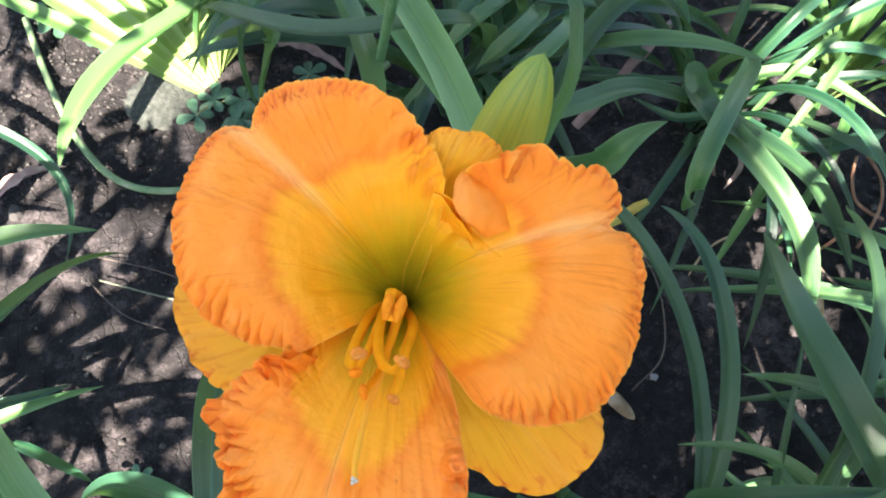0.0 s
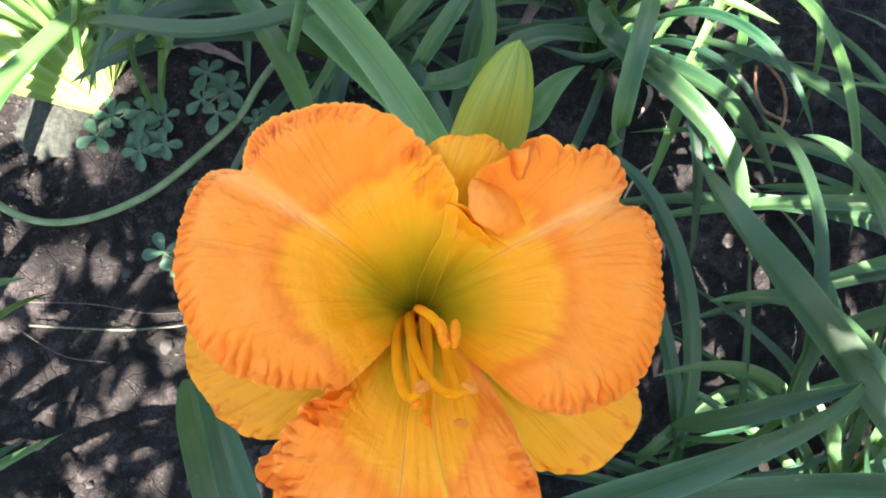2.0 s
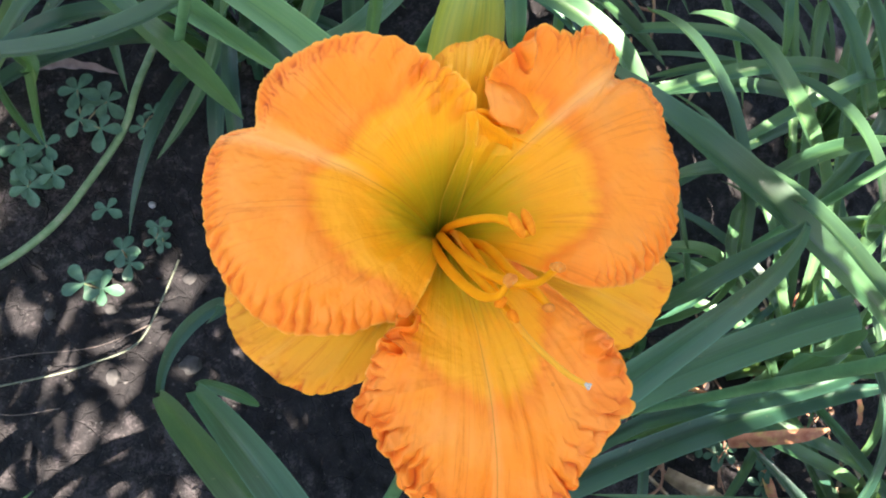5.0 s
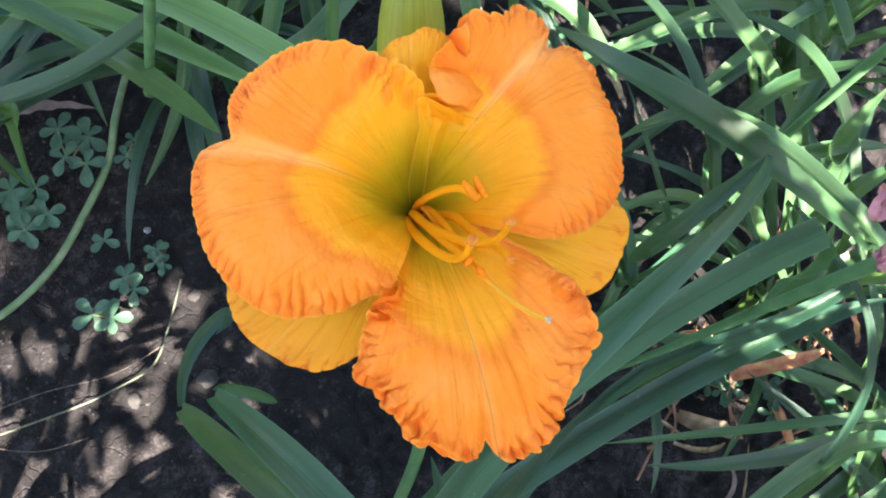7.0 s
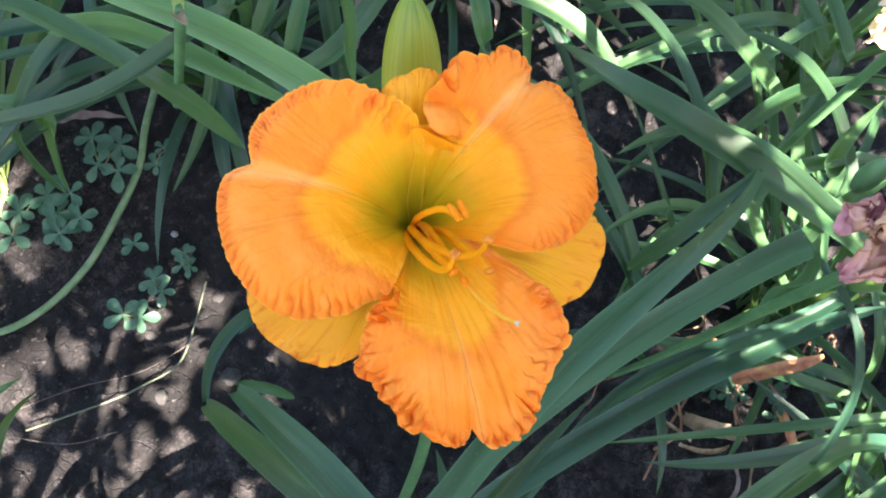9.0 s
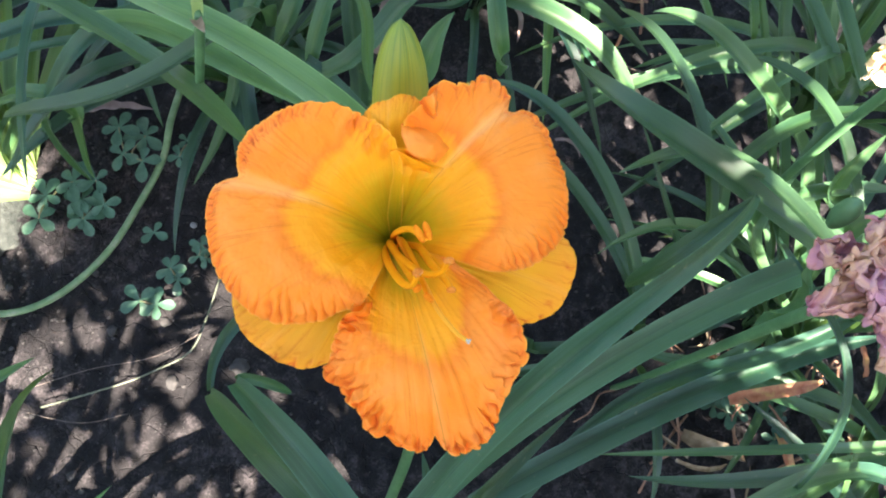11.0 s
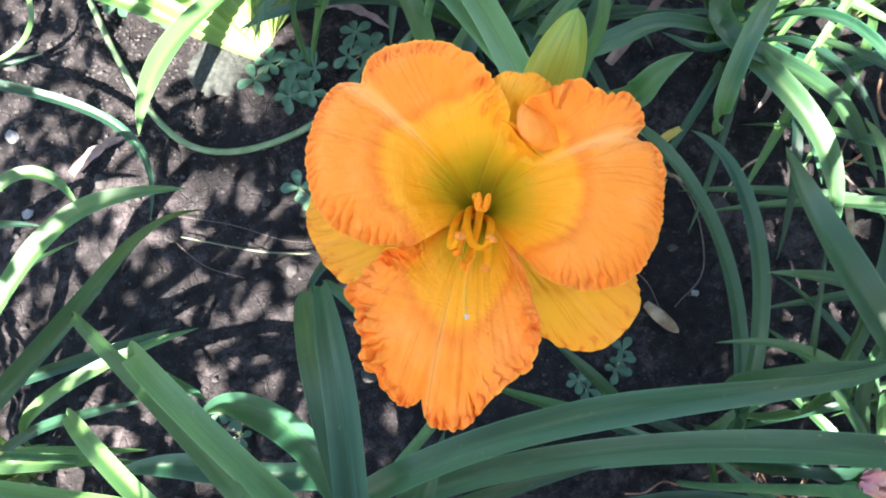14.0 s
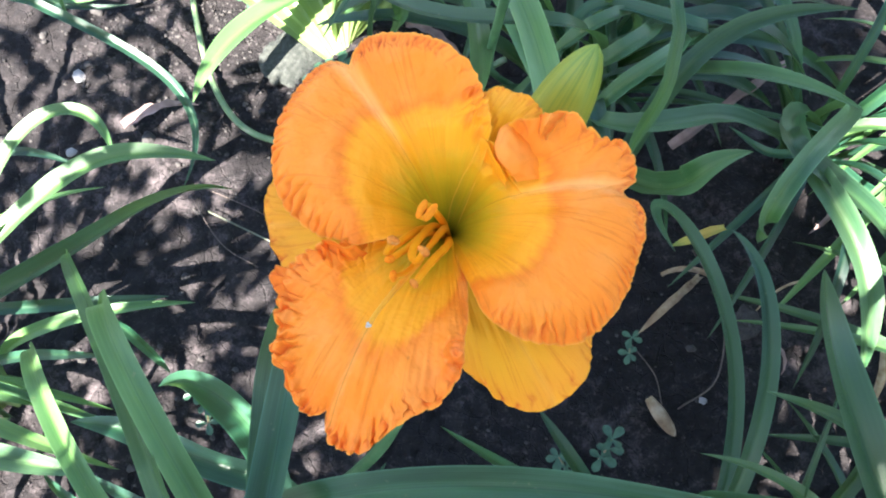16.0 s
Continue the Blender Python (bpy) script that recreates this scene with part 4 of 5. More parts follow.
leaf(side_clump, 0.0165, (0.378, -0.206, 0.284), (0.354, -0.161, 0.305), (0.245, -0.146, 0.329), (0.140, -0.065, 0.389))
leaf(back_clump, 0.0230, (-0.010, 0.428, 0.486), (0.073, 0.303, 0.513), (0.081, 0.185, 0.548), (0.056, 0.241, 0.610), material=LEAF_LIGHT_LIT)
leaf(pale_clump, 0.0211, (-0.109, 0.585, 0.334), (-0.035, 0.466, 0.334), (-0.009, 0.376, 0.374), (-0.004, 0.271, 0.528), material=LEAF_LIGHT_LIT)
leaf(back_clump, 0.0188, (-0.015, 0.445, 0.386), (-0.120, 0.455, 0.335), (-0.184, 0.516, 0.308), (-0.218, 0.539, 0.266), material=LEAF_MID_LIT)
leaf(back_clump, 0.0146, (0.026, 0.514, 0.219), (0.008, 0.492, 0.186), (-0.023, 0.472, 0.139), (-0.094, 0.458, 0.078), material=LEAF_MID_LIT)
leaf(back_clump, 0.0207, (0.098, 0.529, 0.182), (0.185, 0.522, 0.243), (0.249, 0.518, 0.298), (0.328, 0.454, 0.339), material=LEAF_MID_LIT)
leaf(back_clump, 0.0236, (0.148, 0.417, 0.300), (0.209, 0.450, 0.281), (0.212, 0.476, 0.255), (0.281, 0.461, 0.248), tip=0.8, material=LEAF_MID_LIT)
leaf(corner_clump, 0.0202, (0.324, 0.464, 0.288), (0.261, 0.364, 0.351), (0.259, 0.326, 0.296), (0.292, 0.369, 0.175), material=LEAF_MID_LIT)
leaf(back_clump, 0.0314, (0.165, 0.391, 0.210), (0.210, 0.371, 0.262), (0.184, 0.381, 0.294), (0.240, 0.400, 0.320), material=LEAF_MID_LIT)
leaf(back_clump, 0.0212, (0.133, 0.412, 0.250), (0.167, 0.524, 0.288), (0.204, 0.570, 0.301), (0.325, 0.593, 0.301), material=LEAF_MID_LIT)
leaf(pale_clump, 0.0312, (-0.271, 0.665, 0.096), (-0.356, 0.570, 0.122), (-0.404, 0.509, 0.147), (-0.413, 0.416, 0.118), material=LEAF_LIGHT_LIT)
leaf(edge_clump, 0.0141, (-0.672, 0.501, 0.137), (-0.511, 0.488, 0.066), (-0.412, 0.470, 0.034), (-0.436, 0.331, 0.013))
leaf(edge_clump, 0.0248, (-0.509, 0.138, 0.237), (-0.436, 0.243, 0.273), (-0.399, 0.278, 0.298), (-0.277, 0.285, 0.286), material=LEAF_LIGHT_LIT)
leaf(edge_clump, 0.0197, (-0.333, 0.046, 0.489), (-0.322, 0.179, 0.331), (-0.362, 0.275, 0.218), (-0.335, 0.325, 0.080))
leaf(main_clump, 0.0177, (-0.088, -0.018, 0.551), (-0.199, 0.073, 0.552), (-0.240, 0.108, 0.486), (-0.238, 0.084, 0.435), tip=0.75, material=LEAF_LIGHT_LIT)
leaf(main_clump, 0.0133, (-0.101, -0.020, 0.571), (-0.246, 0.085, 0.453), (-0.331, 0.142, 0.401), (-0.338, 0.139, 0.368), material=LEAF_LIGHT_LIT)
leaf(main_clump, 0.0325, (-0.127, -0.010, 0.215), (-0.146, 0.043, 0.266), (-0.207, 0.082, 0.313), (-0.222, 0.050, 0.353))
leaf(main_clump, 0.0154, (-0.183, -0.041, 0.469), (-0.257, 0.013, 0.469), (-0.309, 0.062, 0.430), (-0.335, 0.049, 0.365), material=LEAF_LIGHT_LIT)
leaf(edge_clump, 0.0114, (-0.508, 0.009, 0.199), (-0.438, 0.057, 0.228), (-0.378, 0.054, 0.272), (-0.287, 0.067, 0.324))
leaf(near_clump, 0.0167, (0.180, 0.073, 0.066), (0.174, 0.070, 0.124), (0.146, 0.094, 0.170), (0.097, 0.134, 0.201))
leaf(near_clump, 0.0141, (0.125, 0.066, 0.092), (0.149, 0.052, 0.171), (0.111, 0.053, 0.265), (0.025, 0.073, 0.400))
leaf(main_clump, 0.0125, (-0.149, 0.181, 0.267), (-0.118, 0.240, 0.287), (-0.036, 0.228, 0.297), (-0.090, 0.214, 0.297), rooted=False, base=0.5)
leaf(main_clump, 0.0082, (-0.094, 0.146, 0.451), (-0.089, 0.150, 0.451), (-0.074, 0.132, 0.436), (-0.067, 0.123, 0.410), rooted=False)
leaf(main_clump, 0.0144, (0.318, 0.077, 0.484), (0.255, 0.070, 0.472), (0.228, 0.069, 0.428), (0.225, 0.071, 0.375), rooted=False, base=0.3)
leaf(main_clump, 0.0210, (0.292, 0.012, 0.521), (0.303, 0.004, 0.488), (0.320, -0.011, 0.449), (0.287, -0.015, 0.401), rooted=False, base=0.95)
leaf(back_clump, 0.0194, (0.157, 0.551, 0.282), (0.081, 0.548, 0.290), (0.050, 0.574, 0.294), (0.039, 0.486, 0.270))
leaf(back_clump, 0.0214, (0.048, 0.501, 0.200), (0.091, 0.541, 0.237), (0.138, 0.561, 0.252), (0.203, 0.578, 0.251))
leaf(back_clump, 0.0095, (0.325, 0.467, 0.221), (0.272, 0.447, 0.220), (0.272, 0.453, 0.222), (0.234, 0.482, 0.212))
leaf(corner_clump, 0.0170, (0.465, 0.475, 0.122), (0.497, 0.471, 0.138), (0.522, 0.483, 0.138), (0.551, 0.500, 0.122))
leaf(corner_clump, 0.0155, (0.374, 0.542, 0.150), (0.430, 0.561, 0.172), (0.467, 0.540, 0.167), (0.536, 0.502, 0.152), material=LEAF_LIGHT_LIT)
leaf(back_clump, 0.0105, (0.252, 0.372, 0.190), (0.238, 0.362, 0.196), (0.220, 0.350, 0.198), (0.200, 0.338, 0.190), rooted=False, base=0.6, material=DRY_YELLOW)
leaf(near_clump, 0.0167, (0.408, 0.085, 0.120), (0.428, 0.037, 0.175), (0.397, 0.133, 0.234), (0.235, 0.112, 0.326), material=LEAF_MID_LIT)
leaf(side_clump, 0.0177, (0.402, 0.010, 0.315), (0.413, 0.017, 0.351), (0.435, 0.019, 0.384), (0.458, 0.014, 0.410), material=LEAF_MID_LIT)
leaf(side_clump, 0.0159, (0.410, 0.068, 0.357), (0.454, 0.059, 0.343), (0.499, 0.048, 0.318), (0.555, 0.026, 0.288), material=LEAF_MID_LIT)
leaf(side_clump, 0.0159, (0.493, 0.081, 0.344), (0.506, 0.134, 0.355), (0.502, 0.173, 0.342), (0.485, 0.218, 0.318), material=LEAF_MID_LIT)
leaf(side_clump, 0.0200, (0.504, 0.059, 0.305), (0.438, 0.039, 0.340), (0.414, 0.060, 0.378), (0.474, 0.073, 0.438), material=LEAF_MID_LIT)
leaf(side_clump, 0.0110, (0.533, 0.273, 0.302), (0.525, 0.260, 0.301), (0.525, 0.245, 0.285), (0.524, 0.231, 0.252), material=LEAF_LIGHT_LIT)
leaf(side_clump, 0.0168, (0.586, 0.244, 0.303), (0.570, 0.166, 0.306), (0.559, 0.145, 0.289), (0.587, 0.152, 0.261), material=LEAF_MID_LIT)
leaf(side_clump, 0.0167, (0.610, 0.226, 0.310), (0.580, 0.146, 0.310), (0.577, 0.115, 0.291), (0.603, 0.138, 0.260), material=LEAF_MID_LIT)
leaf(main_clump, 0.0164, (0.290, -0.036, 0.201), (0.351, -0.057, 0.253), (0.410, -0.066, 0.286), (0.476, -0.055, 0.301))
leaf(low_clump, 0.0149, (0.201, -0.133, 0.388), (0.324, -0.142, 0.348), (0.371, -0.200, 0.283), (0.421, -0.219, 0.210), material=LEAF_MID_LIT)
leaf(low_clump, 0.0176, (0.413, -0.292, 0.104), (0.385, -0.263, 0.164), (0.365, -0.190, 0.204), (0.325, -0.083, 0.215))
leaf(low_clump, 0.0156, (0.427, -0.208, 0.102), (0.416, -0.177, 0.135), (0.407, -0.152, 0.152), (0.405, -0.126, 0.152))
leaf(side_clump, 0.0080, (0.324, -0.020, 0.460), (0.330, -0.073, 0.450), (0.323, -0.137, 0.400), (0.225, -0.162, 0.330))
leaf(low_clump, 0.0140, (0.318, -0.080, 0.192), (0.345, -0.090, 0.202), (0.380, -0.104, 0.206), (0.416, -0.112, 0.198), rooted=False, base=0.95, tip=0.2, material=DRY_ORANGE)
leaf(low_clump, 0.0074, (0.348, -0.229, 0.202), (0.355, -0.194, 0.252), (0.365, -0.166, 0.285), (0.381, -0.145, 0.302), material=LEAF_LIGHT_LIT)
leaf(edge_clump, 0.0202, (-0.579, 0.207, 0.175), (-0.561, 0.327, 0.226), (-0.481, 0.368, 0.215), (-0.440, 0.297, 0.198), material=LEAF_LIGHT_LIT)
leaf(edge_clump, 0.0111, (-0.638, 0.252, 0.158), (-0.588, 0.283, 0.173), (-0.546, 0.286, 0.185), (-0.485, 0.277, 0.187))
leaf(edge_clump, 0.0117, (-0.827, 0.579, 0.051), (-0.736, 0.538, 0.070), (-0.662, 0.529, 0.069), (-0.595, 0.575, 0.051))
leaf(edge_clump, 0.0153, (-0.559, 0.101, 0.103), (-0.488, 0.120, 0.118), (-0.419, 0.139, 0.119), (-0.357, 0.167, 0.107))
leaf(edge_clump, 0.0236, (-0.433, -0.054, 0.302), (-0.391, -0.045, 0.323), (-0.335, -0.042, 0.329), (-0.263, -0.033, 0.325), material=LEAF_MID_LIT)
leaf(main_clump, 0.0294, (-0.160, -0.002, 0.198), (-0.226, -0.006, 0.210), (-0.288, 0.017, 0.210), (-0.361, -0.000, 0.211))
leaf(main_clump, 0.0083, (-0.245, 0.086, 0.423), (-0.241, 0.084, 0.419), (-0.230, 0.080, 0.396), (-0.215, 0.063, 0.355), rooted=False)
leaf(back_clump, 0.0236, (-0.061, 0.542, 0.324), (-0.017, 0.519, 0.327), (0.004, 0.451, 0.322), (0.074, 0.358, 0.321), material=LEAF_LIGHT_LIT)
leaf(pale_clump, 0.0243, (-0.238, 0.643, 0.101), (-0.217, 0.665, 0.152), (-0.187, 0.680, 0.185), (-0.146, 0.697, 0.201), material=LEAF_MID_LIT)
leaf(pale_clump, 0.0130, (-0.226, 0.611, 0.152), (-0.178, 0.602, 0.185), (-0.150, 0.588, 0.202), (-0.109, 0.572, 0.201), material=LEAF_MID_LIT)
leaf(back_clump, 0.0118, (0.140, 0.402, 0.418), (0.140, 0.383, 0.387), (0.130, 0.386, 0.350), (0.126, 0.366, 0.309), material=LEAF_MID_LIT)
leaf(back_clump, 0.0191, (0.106, 0.498, 0.302), (0.096, 0.487, 0.302), (0.083, 0.482, 0.285), (0.064, 0.483, 0.252), material=LEAF_MID_LIT)
leaf(back_clump, 0.0178, (0.135, 0.482, 0.302), (0.116, 0.463, 0.301), (0.096, 0.451, 0.286), (0.081, 0.429, 0.251), material=LEAF_MID_LIT)
leaf(back_clump, 0.0178, (0.070, 0.517, 0.302), (0.059, 0.506, 0.302), (0.043, 0.500, 0.285), (0.026, 0.496, 0.252), material=LEAF_MID_LIT)
leaf(pale_clump, 0.0189, (-0.164, 0.552, 0.202), (-0.161, 0.548, 0.172), (-0.186, 0.542, 0.127), (-0.202, 0.530, 0.063), material=LEAF_LIGHT_LIT)
leaf(pale_clump, 0.0100, (-0.194, 0.550, 0.203), (-0.202, 0.539, 0.172), (-0.205, 0.533, 0.125), (-0.206, 0.530, 0.062), material=LEAF_MID_LIT)

# a flat fan of broad leaves whose pale bases lap over one another
frnd = random.Random(8)
for k in range(11):
    lean = radians(-72 + 11.5 * k)
    way = Vector((math.sin(lean), 0.30 + 0.25 * math.cos(lean), 0.85 * math.cos(lean) + 0.10))
    out = Vector((math.sin(lean), 0.35, 0))
    size = frnd.uniform(0.20, 0.30)
    o = Vector((-0.288 + 0.0014 * (k - 5), 0.578 + 0.0042 * k, -0.006))
    leaf_count[0] += 1
    ribbon("leaf", bezier((o, o + way * (size * 0.45), o + way * (size * 0.75) + out * (size * 0.25), o + way * (size * 0.72) + out * (size * frnd.uniform(0.5, 0.8))), 22), frnd.uniform(0.022, 0.030), LEAF_FAN, pale_clump, "", frnd.uniform(-0.3, 0.3), 0.22, 0.0, 9, 0.04, leaf_count[0], 0.42)

leaf(main_clump, 0.0215, (-0.058, -0.007, 0.520), (-0.086, 0.077, 0.515), (-0.117, 0.139, 0.430), (-0.151, 0.179, 0.263), tip=0.40, material=LEAF_MID_LIT, hone=1.8)
leaf(main_clump, 0.0225, (-0.047, -0.024, 0.552), (-0.058, 0.045, 0.544), (-0.075, 0.101, 0.510), (-0.097, 0.145, 0.449), tip=0.45, hone=1.8)

# curling young leaves at the edge of the fan
leaf(pale_clump, 0.010, (-0.644, 0.649, 0.100), (-0.655, 0.568, 0.130), (-0.669, 0.536, 0.110), (-0.670, 0.533, 0.060), rooted=False, base=0.8, tip=0.3, material=LEAF_LIGHT_LIT)
leaf(pale_clump, 0.009, (-0.631, 0.681, 0.080), (-0.547, 0.579, 0.100), (-0.606, 0.517, 0.100), (-0.729, 0.550, 0.060), rooted=False, base=0.8, tip=0.3, material=LEAF_LIGHT_LIT)
leaf(pale_clump, 0.007, (-0.674, 0.665, 0.090), (-0.623, 0.583, 0.120), (-0.649, 0.571, 0.080), (-0.686, 0.590, 0.030), rooted=False, base=0.8, tip=0.3, material=LEAF_LIGHT_LIT)

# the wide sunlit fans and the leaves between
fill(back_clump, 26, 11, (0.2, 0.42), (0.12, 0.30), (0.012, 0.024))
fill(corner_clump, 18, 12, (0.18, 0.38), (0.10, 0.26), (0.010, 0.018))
fill(sun_clump, 34, 13, (0.15, 0.36), (0.10, 0.28), (0.008, 0.016), material=LEAF_LIGHT_LIT)
fill(far_clump, 30, 14, (0.2, 0.45), (0.12, 0.32), (0.010, 0.018), material=LEAF_MID_LIT)
fill(low_clump, 30, 15, (0.2, 0.42), (0.10, 0.30), (0.010, 0.018), material=LEAF_MID_LIT)
fill(side_clump, 16, 16, (0.15, 0.32), (0.08, 0.26), (0.010, 0.018), material=LEAF_MID_LIT)
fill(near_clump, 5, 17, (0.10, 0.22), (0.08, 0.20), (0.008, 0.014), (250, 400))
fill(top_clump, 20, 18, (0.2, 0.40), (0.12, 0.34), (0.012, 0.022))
fill(pale_clump, 12, 19, (0.18, 0.34), (0.14, 0.26), (0.014, 0.024), (50, 190), LEAF_LIGHT_LIT)
fill(edge_clump, 12, 20, (0.15, 0.32), (0.10, 0.28), (0.012, 0.020), (-70, 70), LEAF_LIGHT_LIT)
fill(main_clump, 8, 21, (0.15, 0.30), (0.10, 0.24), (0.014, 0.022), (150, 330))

# ---- weeds ----
def weed(x, y, size, sprigs, seed, group="purslane weeds"):
    """A low purslane plant: fleshy stems with rosettes of paddle leaves."""
    rnd = random.Random(seed)
    w = thing("purslane_weed", "low green purslane weed with paddle-shaped leaves on soil", "weed", group, at=(x, y, 0.0))
    for k in range(sprigs):
        a = rnd.uniform(0, 6.28)
        reach = 0 if k == 0 else rnd.uniform(0.6, 1.1) * size
        tip = Vector((x + reach * math.cos(a), y + reach * math.sin(a), rnd.uniform(0.010, 0.022) + 0.25 * size))
        tube("stem", bezier(((x, y, -0.006), (x, y, tip.z * 0.8), tip * 0.5 + Vector((x, y, tip.z)) * 0.5, tip), 6), 0.0012, WEED_STEM, w, "", 6)
        n = rnd.randint(4, 5)
        t0 = rnd.uniform(0, 6.28)
        for j in range(n):
            b = t0 + 2 * math.pi * j / n + rnd.uniform(-0.25, 0.25)
            q = Vector((math.cos(b), math.sin(b), 0))
            s = Vector((-q.y, q.x, 0))
            ln = size * rnd.uniform(0.55, 0.85)
            rise = rnd.uniform(-0.05, 0.35)
            rows, uvs = [], []
            for i in range(8):
                u = i / 7
                half = ln * (0.04 + 0.25 * math.sin(math.pi * min(1, u ** 1.9)) ** 0.6) if u < 1 else ln * 0.08
                c = tip + q * (ln * u) + Vector((0, 0, ln * (rise * u - 0.2 * u * u)))
                rows.append([c + s * (half * v) + Vector((0, 0, 0.25 * half * v * v)) for v in (-1, -0.5, 0, 0.5, 1)])
                uvs.append([(u, v) for v in (-1, -0.5, 0, 0.5, 1)])
            anchor(grid_mesh("leaf", rows, uvs, WEED, None), w)
    return w


for wx, wy, ws, wk, wseed in ((-0.213, 0.509, 0.034, 2, 1), (-0.171, 0.444, 0.026, 1, 2), (-0.208, 0.356, 0.034, 2, 3), (-0.171, 0.375, 0.026, 2, 4), (-0.163, 0.563, 0.036, 4, 5), (-0.124, 0.401, 0.02, 3, 6), (-0.08, 0.545, 0.024, 2, 7),
                              (0.197, 0.27, 0.02, 2, 8), (0.189, 0.118, 0.024, 3, 9), (0.152, 0.095, 0.022, 2, 10), (-0.275, 0.558, 0.036, 3, 11), (-0.235, 0.53, 0.034, 3, 12), (-0.515, 0.677, 0.030, 3, 13), (-0.446, 0.675, 0.032, 3, 14), (0.36, -0.10, 0.026, 4, 15), (0.42, -0.16, 0.024, 4, 16), (-0.30, 0.06, 0.022, 4, 17)):
    weed(wx, wy, ws, wk, wseed)

# ---- stalks, twigs and dry things on the soil ----
old = thing("old_stalk", "withered green flower stalk lying curved on the soil", "stalk", at=(-0.445, 0.49, 0.0))
tube("stalk", spline([(-0.56, 0.68, 0.008), (-0.50, 0.57, 0.010), (-0.445, 0.49, 0.012), (-0.385, 0.44, 0.016), (-0.317, 0.429, 0.018), (-0.24, 0.45, 0.018), (-0.173, 0.493, 0.018), (-0.12, 0.535, 0.020), (-0.087, 0.575, 0.03), (-0.05, 0.63, 0.01)], 6), 0.0046, VINE, old, "", 10)
cut = thing("flower_stalk", "upright green flower stalk with dry bracts at its top", "stalk", at=(-0.027, 0.60, 0.0))
tube("stalk", spline([(-0.027, 0.60, -0.01), (-0.034, 0.51, 0.17), (-0.025, 0.435, 0.33), (0.007, 0.368, 0.555)], 8), 0.0040, STALK, cut, "", 10)
ribbon("bract", bezier(((0.005, 0.370, 0.545), (0.012, 0.372, 0.565), (0.016, 0.380, 0.578), (0.022, 0.392, 0.580)), 8), 0.010, LEAF_LIGHT_LIT, cut, "", 0.3, 0.3)
ribbon("bract", bezier(((0.005, 0.370, 0.545), (0.002, 0.364, 0.562), (0.002, 0.352, 0.572), (0.004, 0.344, 0.572)), 8), 0.008, DRY, cut, "", 0.3, 0.3)


def twig(points, r, label="thin dry twig lying on the soil", material=None):
    w = thing("twig", label, "twig", "twigs on the soil", at=(points[0][0], points[0][1], 0))
    tube("stem", spline(points, 6), r, material or TWIG, w, "", 6)


STEM = simple("dry_stem", [(0.3, (0.06, 0.07, 0.045)), (0.7, (0.13, 0.13, 0.09))], 120, 0.7, 0.0004)
twig([(-0.119, 0.358, 0.012), (-0.16, 0.315, 0.010), (-0.198, 0.284, 0.010), (-0.25, 0.284, 0.006), (-0.296, 0.289, 0.008), (-0.393, 0.31, 0.006)], 0.0012, "thin greenish stem lying on the soil", STEM)
twig([(-0.16, 0.30, 0.008), (-0.24, 0.30, 0.007), (-0.32, 0.325, 0.005), (-0.40, 0.34, 0.006)], 0.0006)
twig([(-0.30, 0.25, 0.006), (-0.36, 0.27, 0.007), (-0.43, 0.33, 0.006)], 0.0006)
twig([(0.25, 0.40, 0.03), (0.30, 0.34, 0.02), (0.31, 0.25, 0.010), (0.27, 0.20, 0.008)], 0.0010)
twig([(0.20, 0.265, 0.01), (0.235, 0.235, 0.008), (0.25, 0.20, 0.008)], 0.0008)
twig([(0.44, 0.50, 0.05), (0.50, 0.44, 0.06), (0.49, 0.38, 0.03), (0.53, 0.33, 0.02)], 0.0018)
twig([(0.36, -0.13, 0.01), (0.44, -0.15, 0.02), (0.54, -0.13, 0.015)], 0.0016)

ROOT = simple("brown_stem", [(0.3, (0.10, 0.045, 0.028)), (0.55, (0.20, 0.10, 0.06)), (0.75, (0.34, 0.22, 0.14))], 60, 0.75, 0.0005)
twig([(0.551, 0.499, 0.05), (0.545, 0.472, 0.045), (0.548, 0.445, 0.04), (0.566, 0.431, 0.035), (0.590, 0.428, 0.02)], 0.0022, "curled tan dry stem among the leaves", ROOT)
twig([(0.564, 0.501, 0.05), (0.580, 0.476, 0.045), (0.580, 0.442, 0.04), (0.568, 0.412, 0.03), (0.556, 0.390, 0.015)], 0.0022, "curled tan dry stem among the leaves", ROOT)
trnd = random.Random(57)
for k in range(18):
    a, ln = trnd.uniform(0, 6.28), trnd.uniform(0.06, 0.15)
    o = Vector((trnd.uniform(0.24, 0.56), trnd.uniform(-0.27, 0.02), trnd.uniform(0.006, 0.025)))
    q, e = Vector((math.cos(a), math.sin(a), 0)), Vector((-math.sin(a), math.cos(a), 0))
    twig([o, o + q * (ln * 0.35) + e * trnd.uniform(-0.02, 0.02) + Vector((0, 0, 0.010)), o + q * (ln * 0.7) + e * trnd.uniform(-0.03, 0.03) + Vector((0, 0, 0.012)), o + q * ln + Vector((0, 0, 0.3 * o.z - o.z))], trnd.uniform(0.0010, 0.0022), "thin reddish brown dry stem on the soil", ROOT)

pod = thing("dry_pod", "shrivelled pale brown seed pod lying on soil", "seed pod", at=(0.25, 0.185, 0.0))
bud((0.232, 0.204, 0.012), (0.272, 0.166, 0.010), 0.0088, pod, DRY, "husk", "", 2)


def dry_leaf(a, b, c, d, w, material, label, twist=0.5):
    t = thing("dry_leaf", label, "leaf", "dry leaves", at=(a[0], a[1], 0))
    ribbon("blade", bezier((a, b, c, d), 18), w, material, t, "", twist, 0.35, 0.0, 7, 0.25, int(a[0] * 1000))


